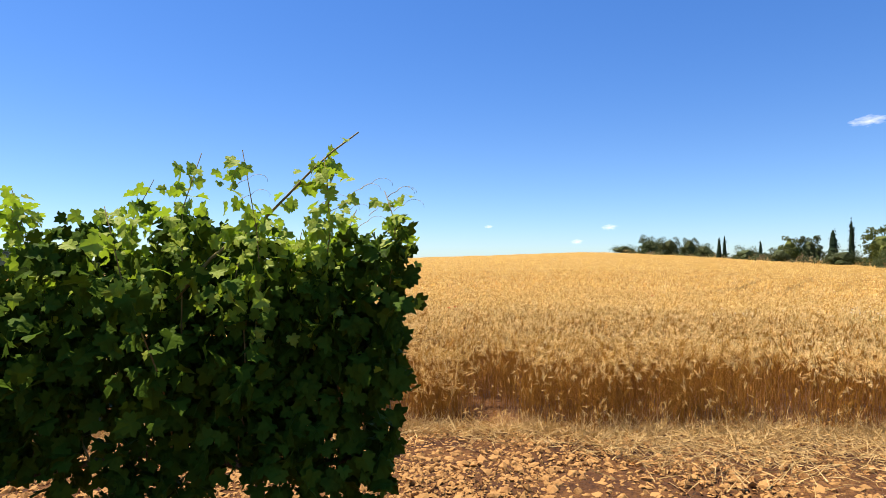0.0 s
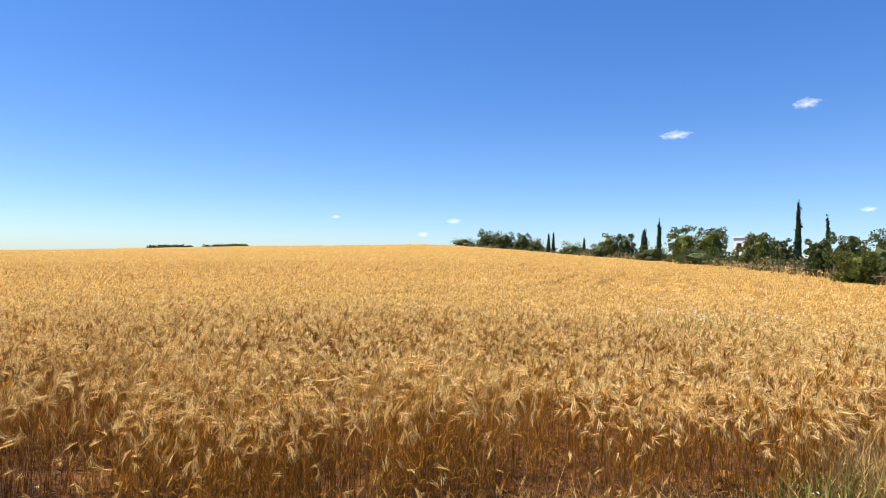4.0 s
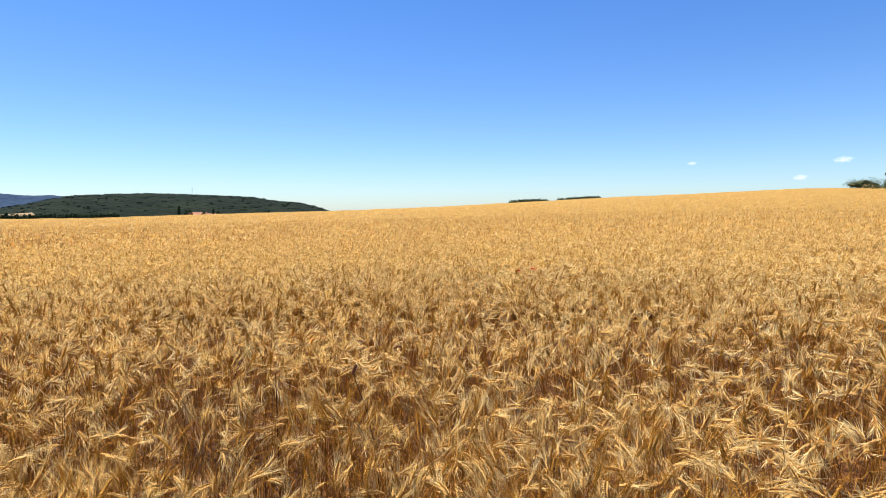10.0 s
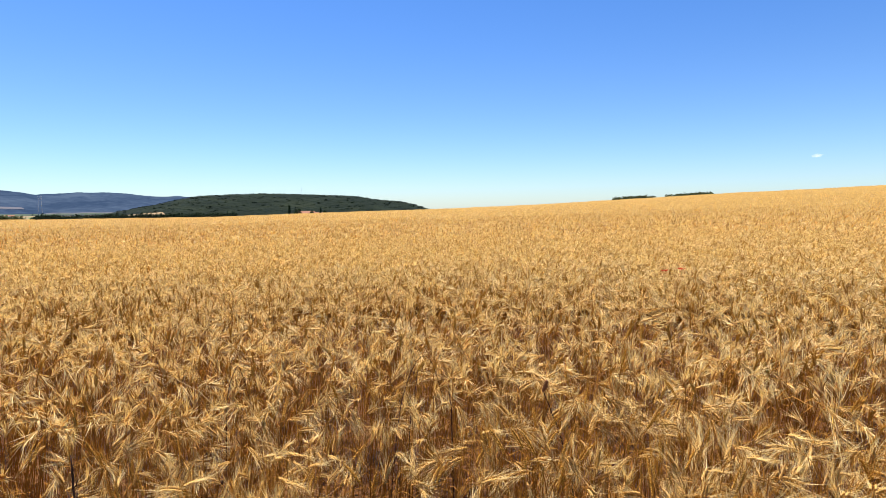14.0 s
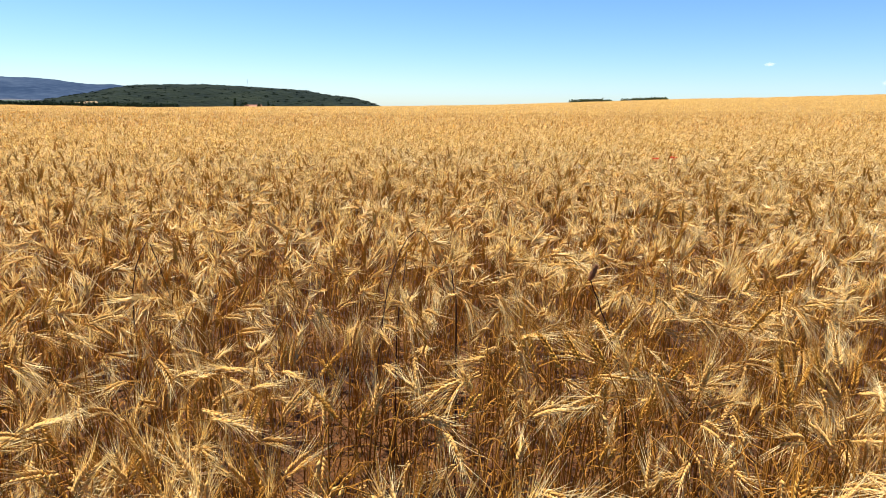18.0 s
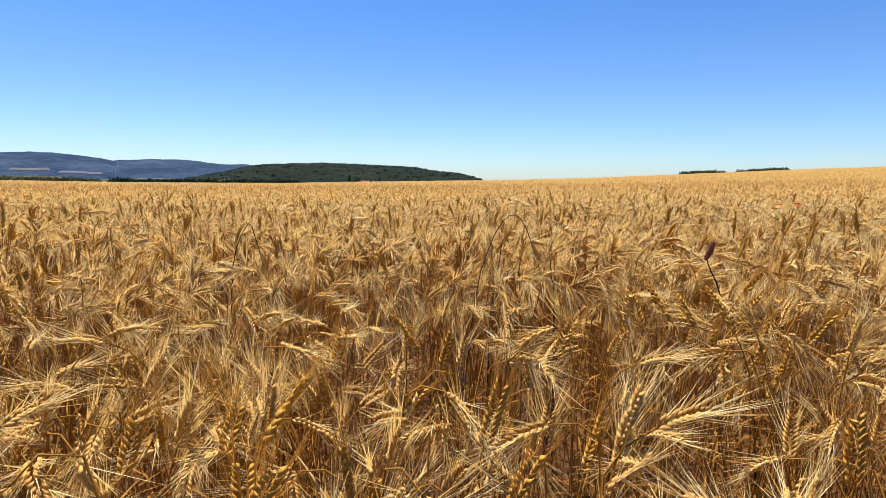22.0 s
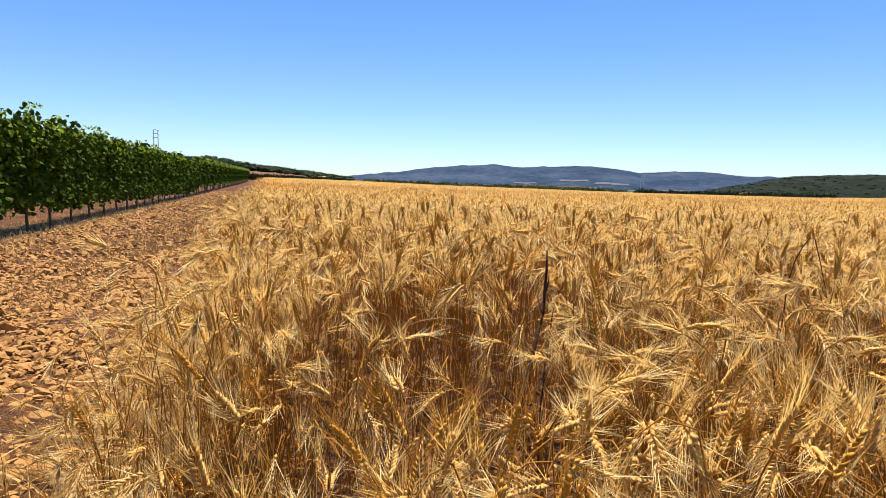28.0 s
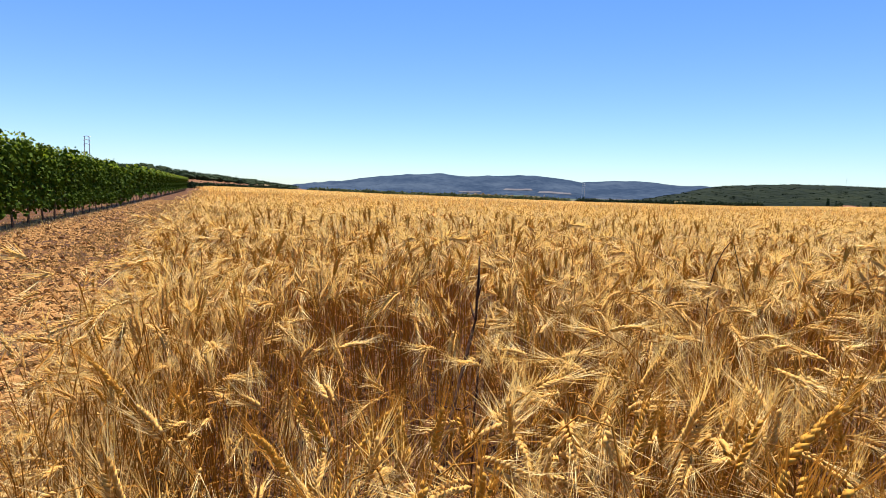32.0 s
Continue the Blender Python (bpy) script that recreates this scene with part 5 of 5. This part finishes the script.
def row_of_bushes(name, label, category, rng, az0, az1, r0, r1, n, w, h, mat, base):
    s_ = Soup()
    for i in range(n):
        q = (i + rng.uniform(-0.3, 0.3)) / n
        az, r = az0 + (az1 - az0) * q, r0 + (r1 - r0) * q
        x, y, z = ring_place(az, r)
        hh = h * rng.uniform(0.8, 1.15)
        v_, f_, m_ = crown_soup(rng, [(0, 0, hh * 0.5, w, w, hh * 0.5)], 26, 0.5).arrays()
        c_ = cobble(rng)
        v_, f_ = np.concatenate([v_, c_[0] * np.array([w, w, hh]) * 0.75 + np.array([0, 0, hh * 0.45])]), np.concatenate([f_, c_[1] + len(v_)])
        s_.add(v_ + np.array([x, y, z + base]), f_)
    return thing(name, Matrix.Identity(4), label, category, kind="stuff", data=s_.mesh(name, mat))


rng = np.random.default_rng(41)
row_of_bushes("far_vineyard", "dark green vine row beyond the wheat", "vineyard", rng, 131.5, 146.5, 168, 160, 110, 1.2, 1.35, CYPRESS, 0.0)
row_of_bushes("far_vineyard", "low dark vine row closing the wheat field", "vineyard", rng, 173.2, 182.3, 168, 146, 90, 0.9, 1.15, CYPRESS, 0.0)

row_of_bushes("far_hedge", "low olive green hedge behind the crest of the wheat", "hedge", rng, 147.5, 171.5, 178, 174, 120, 1.2, 1.45, OLIVE, 0.0)
row_of_bushes("far_hedge", "dry brown brush behind the crest of the wheat", "hedge", rng, 149.5, 157.5, 186, 182, 34, 1.3, 1.75, BRUSH, 0.0)


def house(az, r, z0, w, d, h, label, flat=False, windows=2):
    x, y, _ = ring_place(az, r)
    b = thing("house", pose(x, y, z0, 0, 0, az + 90), label, "house")
    part("wall", Soup().add(*box(-w / 2, w / 2, -d / 2, d / 2, 0, h)).mesh("wall", WHITEWALL), b)
    if flat:
        part("roof", Soup().add(*box(-w / 2 - 0.15, w / 2 + 0.15, -d / 2 - 0.15, d / 2 + 0.15, h, h + 0.25)).mesh("roof", WHITEWALL), b)
    else:
        V = [(-w / 2 - 0.4, -d / 2 - 0.4, h), (w / 2 + 0.4, -d / 2 - 0.4, h), (w / 2 + 0.4, d / 2 + 0.4, h), (-w / 2 - 0.4, d / 2 + 0.4, h), (-w / 2 - 0.4, 0, h + d * 0.28), (w / 2 + 0.4, 0, h + d * 0.28)]
        part("roof", Soup().add(V, [(0, 1, 5), (0, 5, 4), (2, 3, 4), (2, 4, 5), (0, 4, 3), (1, 2, 5), (0, 2, 1), (0, 3, 2)]).mesh("roof", ROOF), b)
    for i in range(windows):
        cx = (i + 0.5) / windows * w - w / 2
        wi = part("window", Soup().add(*box(cx - 0.5, cx + 0.5, d / 2, d / 2 + 0.05, h - 1.9, h - 0.8)).mesh("window", CONCRETE), b)
        part("pane", Soup().add(*box(cx - 0.42, cx + 0.42, d / 2 + 0.05, d / 2 + 0.09, h - 1.82, h - 0.88)).mesh("pane", DARKGLASS), wi)
    return b


x, y, z = ring_place(44.3, 112, 0, HEADING_FROM)
hs = house(42.9, 110, z, 2.4, 3.0, 1.55 + 112 * math.tan(radians(2.5)) - z - 0.25, "white plastered house behind the hedge trees", True, 1)
hs.matrix_world = pose(x, y, z, 0, 0, 90)
house(125.3, 640, -6.5, 16, 9, 5, "pale farmhouse with a clay roof under the hill")
house(124.2, 660, -6.5, 10, 8, 4, "small farm shed with a clay roof")
house(148.2, 1500, -8, 16, 8, 5, "low white farm buildings out on the plain")
house(161.6, 1500, -8, 18, 8, 5, "pale farm buildings out on the plain")
house(159.8, 1600, -8, 14, 8, 5, "pale farm buildings out on the plain")
for i, (az, h, shp) in enumerate([(126.8, 13, "spire"), (126.2, 9, "round"), (125.9, 10, "round"), (124.8, 8, "round"), (124.0, 11, "spire"), (123.6, 8, "round"), (119.3, 9, "spire")]):
    rng = np.random.default_rng(200 + i)
    x, y, _ = ring_place(az, 615)
    t = thing("farm_tree", pose(x, y, -6.4), "dark conifer beside the distant farm", "tree", "trees of the farm")
    w = 1.6 if shp == "spire" else 4.5
    s_ = crown_soup(rng, [(0, 0, h * q, w * (1.05 - 0.8 * q), w * (1.05 - 0.8 * q), h * 0.16) for q in (0.2, 0.4, 0.6, 0.85)], 160, 1.0)
    part("crown", s_.mesh("crown", CYPRESS), t)
    part("trunk", Soup().add(*tube([(0, 0, -0.3), (0, 0, h * 0.7)], [0.3, 0.1], 6)).mesh("trunk", BARK), t)

# the bank with a railing behind the hedge's near end
V, n_ = [], 16
for az in np.linspace(16, 33, n_):
    for r, z in ((60, 0.0), (70, 0.75), (86, 0.9), (95, 0.0)):
        x, y, zz = ring_place(az, r, 0, HEADING_FROM)
        V.append((x, y, zz + z * min(1, (33.6 - az) / 2.0)))
i = (np.arange(n_ - 1)[:, None] * 4 + np.arange(3)[None]).ravel()
thing("bank", Matrix.Identity(4), "grassy olive bank behind the hedge", "bank", kind="structure",
      data=np_mesh("bank", V, np.concatenate([np.stack([i, i + 1, i + 5], 1), np.stack([i, i + 5, i + 4], 1)]), FIELD_GREEN, None, True))
rail = thing("railing", Matrix.Identity(4), "pale concrete railing along the top of the bank", "railing")
azs = np.linspace(18, 31.5, 15)
pts = [Vector(ring_place(az, 74, 0.85, HEADING_FROM)) for az in azs]
for p in pts:
    part("post", Soup().add(*box(p.x - 0.14, p.x + 0.14, p.y - 0.14, p.y + 0.14, p.z - 0.6, p.z + 0.95)).mesh("post", CONCRETE), rail)
for z in (0.45, 0.9):
    for p, q in zip(pts, pts[1:]):
        part("rail", Soup().add(*tube([(p.x, p.y, p.z + z), (q.x, q.y, q.z + z)], 0.09, 4)).mesh("rail", CONCRETE), rail)

# fence posts with wire at the border
fence = thing("fence", Matrix.Identity(4), "leaning grey wooden posts with wire at the border", "fence")
posts = []
for az, r, h, lean in ((33.9, 35.5, 1.75, 0.10), (36.3, 39.5, 1.3, 0.02), (38.4, 43.5, 1.5, -0.05), (42.0, 52.0, 1.4, 0.03)):
    x, y, z = ring_place(az, r, 0, HEADING_FROM)
    part("post", Soup().add(*tube([(x, y, z - 0.3), (x - lean * h, y + lean * h * 0.6, z + h)], [0.055, 0.045], 7)).mesh("post", WOODPOST), fence)
    posts.append((x - lean * h * 0.8, y + lean * 0.5 * h, z + h * 0.8))
for p, q in zip(posts, posts[1:]):
    for dz in (0.0, -0.5):
        m = [(p[0] + (q[0] - p[0]) * s_, p[1] + (q[1] - p[1]) * s_, p[2] + (q[2] - p[2]) * s_ + dz - 0.12 * math.sin(math.pi * s_)) for s_ in (0, 0.25, 0.5, 0.75, 1)]
        part("wire", Soup().add(*tube(m, 0.004, 3)).mesh("wire", STEEL), fence)

# ---- single stalks and flowers in the wheat ----


def stalk(points, radius, mat, label, knots=True, twigs=0, seed=0):
    rng = np.random.default_rng(seed)
    P_ = np.array(points, float)
    t = np.linspace(0, len(P_) - 1, 15)
    p = np.stack([np.interp(t, np.arange(len(P_)), P_[:, k]) for k in range(3)], 1)
    p[1:-1] = (p[:-2] + 2 * p[1:-1] + p[2:]) / 4
    p += rng.normal(0, 0.0012, p.shape)
    base = p[-1] if p[-1, 2] < p[0, 2] else p[0]
    ob = thing("dry_stalk", pose(*base), label, "stalk")
    r = np.linspace(radius, radius * 0.45, 15) * (1 + (0.25 * np.sin(t * 5.0) if knots else 0))
    if p[-1, 2] < p[0, 2]:
        p = p[::-1]
    part("stem", Soup().add(*tube(p - base, r, 6)).mesh("stem", mat, True), ob)
    for i in range(twigs):
        k = rng.integers(5, 13)
        d = rng.normal(0, 1, 3)
        d[2] = abs(d[2])
        d /= np.linalg.norm(d)
        part("twig", Soup().add(*tube([p[k] - base, p[k] - base + d * 0.02, p[k] - base + d * 0.035 + [0, 0, 0.01]], [radius * 0.5, radius * 0.4, radius * 0.2], 4)).mesh("twig", mat, True), ob)
    return ob


A_ = [[-0.033, 6.909, 0.85], [-0.007, 6.895, 0.756], [0.023, 6.865, 0.684], [0.087, 6.811, 0.608], [0.187, 6.739, 0.502]]
stalk(A_ + [[0.30, 6.66, 0.25], [0.36, 6.62, -0.02]], 0.0050, STALK, "dark brown knotted dead weed stalk standing above the ears", twigs=5, seed=3)
stalk([[-0.071, 6.945, 0.726], [-0.031, 6.914, 0.645], [0.011, 6.885, 0.531], [0.08, 6.85, -0.02]], 0.0026, STALK, "thin brown dead stalk among the ears", seed=4)
DRY = "thin dry stem arching over the ears"
stalk([[-0.224, 7.657, 0.0], [-0.224, 7.657, 0.742], [-0.22, 7.731, 0.875], [-0.205, 7.75, 0.80], [-0.186, 7.762, 0.70]], 0.0017, STALK, "thin brown stem broken over like a tent", False, seed=5)
stalk([[0.41, 7.72, 0.0], [0.422, 7.83, 0.681], [0.425, 7.94, 0.846], [0.458, 8.007, 0.905], [0.492, 8.02, 0.86], [0.55, 7.986, 0.727]], 0.0017, STALK, "thin brown stem bent over in a hook", False, seed=6)
stalk([[-0.565, 7.483, 0.861], [-0.433, 7.576, 0.848], [-0.284, 7.595, 0.795], [-0.134, 7.606, 0.674], [-0.05, 7.6, 0.0]], 0.0018, LITTER, DRY, False, seed=7)
stalk([[0.058, 6.867, 0.736], [0.086, 6.922, 0.725], [0.111, 6.963, 0.70], [0.186, 6.987, 0.643], [0.26, 7.0, 0.0]], 0.0013, LITTER, DRY, False, seed=8)
stalk([[-0.62, 6.6, 0.0], [-0.469, 6.7, 0.59], [-0.399, 6.779, 0.645], [-0.33, 6.839, 0.651]], 0.0016, LITTER, DRY, False, seed=9)
stalk([[0.434, 7.107, 0.66], [0.5, 7.095, 0.627], [0.62, 7.07, 0.55], [0.72, 7.05, 0.0]], 0.0022, LITTER, "pale thick straw leaning among the ears", False, seed=10)
thistle = stalk([[0.935, 7.985, 0.81], [0.99, 7.97, 0.69], [1.046, 7.94, 0.545], [1.09, 7.92, 0.0]], 0.0032, STALK, "dead brown thistle with a bristly head above the ears", False, seed=11)
rng = np.random.default_rng(12)
s = Soup()
tip = np.array([0.935, 7.985, 0.81]) - np.array(thistle.matrix_world.translation)
s.add(*tube([tip + [0.004 * q, 0, 0.011 * q] for q in (-0.3, 0.4, 1.4, 2.6, 3.6)], [0.003, 0.006, 0.0075, 0.006, 0.004], 9), 0)
for i in range(60):
    q, a_ = rng.uniform(0.2, 3.6), rng.uniform(0, 6.3)
    b = tip + np.array([0.006 * math.cos(a_) + 0.004 * q, 0.006 * math.sin(a_), 0.011 * q])
    d = np.array([math.cos(a_), math.sin(a_), 0.9]) * rng.uniform(0.006, 0.012)
    o = np.array([-math.sin(a_), math.cos(a_), 0]) * 0.0012
    s.add([b - o, b + o, b + d], [(0, 1, 2)], 0)
part("seed_head", s.mesh("seed_head", RUST), thistle, "bristly brown seed head")
stalk([[0.561, 8.001, 0.79], [0.592, 7.958, 0.695], [0.61, 7.93, 0.0]], 0.003, STALK, "short dark brown dead stalk", False, seed=12)
stalk([[0.406, 8.058, 0.82], [0.435, 7.908, 0.634], [0.45, 7.86, 0.0]], 0.0026, STALK, "thin brown dead stalk among the ears", False, seed=13)
stalk([[-1.1, 8.3, 0.80], [-0.9, 8.28, 0.83], [-0.7, 8.3, 0.76], [-0.6, 8.32, 0.0]], 0.0018, LITTER, DRY, False, seed=14)
stalk([[1.9, 8.3, 0.84], [1.86, 8.22, 0.5], [1.83, 8.2, 0.0]], 0.0024, LITTER, "tall pale stem standing above the ears", False, seed=15)


def disc(rng, n, r, cup):
    V = [(0, 0, 0)] + [(r * math.cos(6.283 * i / n) * rng.uniform(0.8, 1.1), r * math.sin(6.283 * i / n) * rng.uniform(0.8, 1.1), cup * r * rng.uniform(0.6, 1.2)) for i in range(n)]
    return V, [(0, i + 1, (i + 1) % n + 1) for i in range(n)]


rng = np.random.default_rng(61)
for i, (x, y) in enumerate([(1.14, 12.5), (1.3, 12.7), (6.92, 15.75), (-5.03, 8.6)]):
    pp = thing("poppy", pose(x, y, float(land(x, y))), "red field poppy flowering above the wheat ears", "poppy", "poppies in the wheat")
    part("stem", Soup().add(*tube([(0, 0, 0), (0.02, 0, 0.4), (0, 0.01, 0.76)], [0.003, 0.0025, 0.002], 4)).mesh("stem", GREEN), pp)
    for k in range(4):
        v_, f_ = disc(rng, 7, 0.023, 0.6)
        a_ = k * 1.57 + 0.3
        v_ = np.array(v_) + np.array([0.018 * math.cos(a_), 0.018 * math.sin(a_), 0.755])
        part("petal", Soup().add(v_, f_).mesh("petal", POPPY), pp)


def weed_patch(name, label, category, rng, spots, flowers, green_n, spread, height, fl_z, dry=0.25, bloom=0.009):
    s_ = Soup()
    bl = [blade(rng, 1.0, 0.018, a_) for a_ in (0.1, 0.25, 0.6)]
    for (cx, cy) in spots:
        x, y = rng.normal(cx, spread, green_n), rng.normal(cy, spread, green_n)
        P_ = places_of(x, y, land(x, y), rng.uniform(0, 6.3, green_n), np.abs(rng.normal(0.2, 0.25, green_n)), rng.uniform(0, 6.3, green_n), rng.uniform(0.5, 1.1, green_n) * height)
        pick = rng.integers(0, 3, green_n)
        mat = (rng.random(green_n) < dry).astype(int) * 2
        for j in range(3):
            for m_ in (0, 2):
                k_ = (pick == j) & (mat == m_)
                if k_.any():
                    v_, f_, _ = stamp(bl[j], P_[k_])
                    s_.add(v_, f_, m_)
        for i in range(flowers):
            x, y = rng.normal(cx, spread * 1.1), rng.normal(cy, spread * 1.1)
            v_, f_ = disc(rng, 6, bloom * rng.uniform(0.7, 1.25), 0.1)
            v_ = np.array(v_) @ np.array(Matrix.Rotation(rng.uniform(0.2, 0.9), 3, Vector((rng.normal(), rng.normal(), 0.01)))).T
            s_.add(v_ + np.array([x, y, float(land(x, y)) + fl_z * rng.uniform(0.85, 1.1)]), f_, 1)
    return thing(name, Matrix.Identity(4), label, category, kind="stuff", data=s_.mesh(name, [GREEN, PETAL, DRYGRASS]))


weed_patch("chamomile_patch", "white-flowered green weeds rising through the wheat", "weeds", rng, [(6.2, 10.2), (7.9, 10.2), (8.4, 10.2), (8.7, 9.9), (9.5, 10.0), (9.6, 9.5), (9.0, 10.0)], 50, 170, 0.28, 0.82, 0.80, 0.3, 0.010)
weed_patch("green_weeds", "fresh green weeds at the foot of the wheat", "weeds", rng, [(5.5, 5.3), (5.85, 5.3), (6.4, 5.45)], 5, 240, 0.15, 0.36, 0.30, 0.3)
weed_patch("chamomile_patch", "low white-flowered weeds on the headland", "weeds", rng, [(4.7, 3.95), (5.0, 3.6), (5.4, 4.1), (5.7, 3.7)], 26, 300, 0.24, 0.26, 0.26, 0.75)
n = 6500
x = rng.uniform(5.7, 13, n)
y = crop_edge(x) - np.abs(rng.normal(0, 1, n)) * np.interp(x, [5.7, 7, 9], [0.2, 0.8, 1.3]) + 0.2
scatter("headland_grass", "tall dry grass before the corner of the crop", "grass", rng, blades, x, y, rng.uniform(0.2, 0.6, n), DRYGRASS, np.abs(rng.normal(0.15, 0.2, n)))


def dock(x, y, seed):
    """A dead dock: a few stiff stems with rusty seed spikes."""
    rng = np.random.default_rng(seed)
    d_ = thing("dock_plant", pose(x, y, float(land(x, y))), "dead rust-brown dock weed with seed spikes", "weed")
    for i in range(5):
        tip = np.array([rng.normal(0, 0.12), rng.normal(0, 0.12), rng.uniform(0.55, 0.85)])
        st_ = wander(rng, (0, 0, -0.02), tip, 7, 0.01)
        part("stem", Soup().add(*tube(st_, np.linspace(0.005, 0.002, 7), 5)).mesh("stem", STALK, True), d_)
        s_ = crown_soup(rng, [(*st_[k], 0.022, 0.022, 0.05) for k in (3, 4, 5, 6)], 110, 0.02)
        part("seed_head", s_.mesh("seed_head", RUST), d_)


dock(8.3, 5.75, 5)
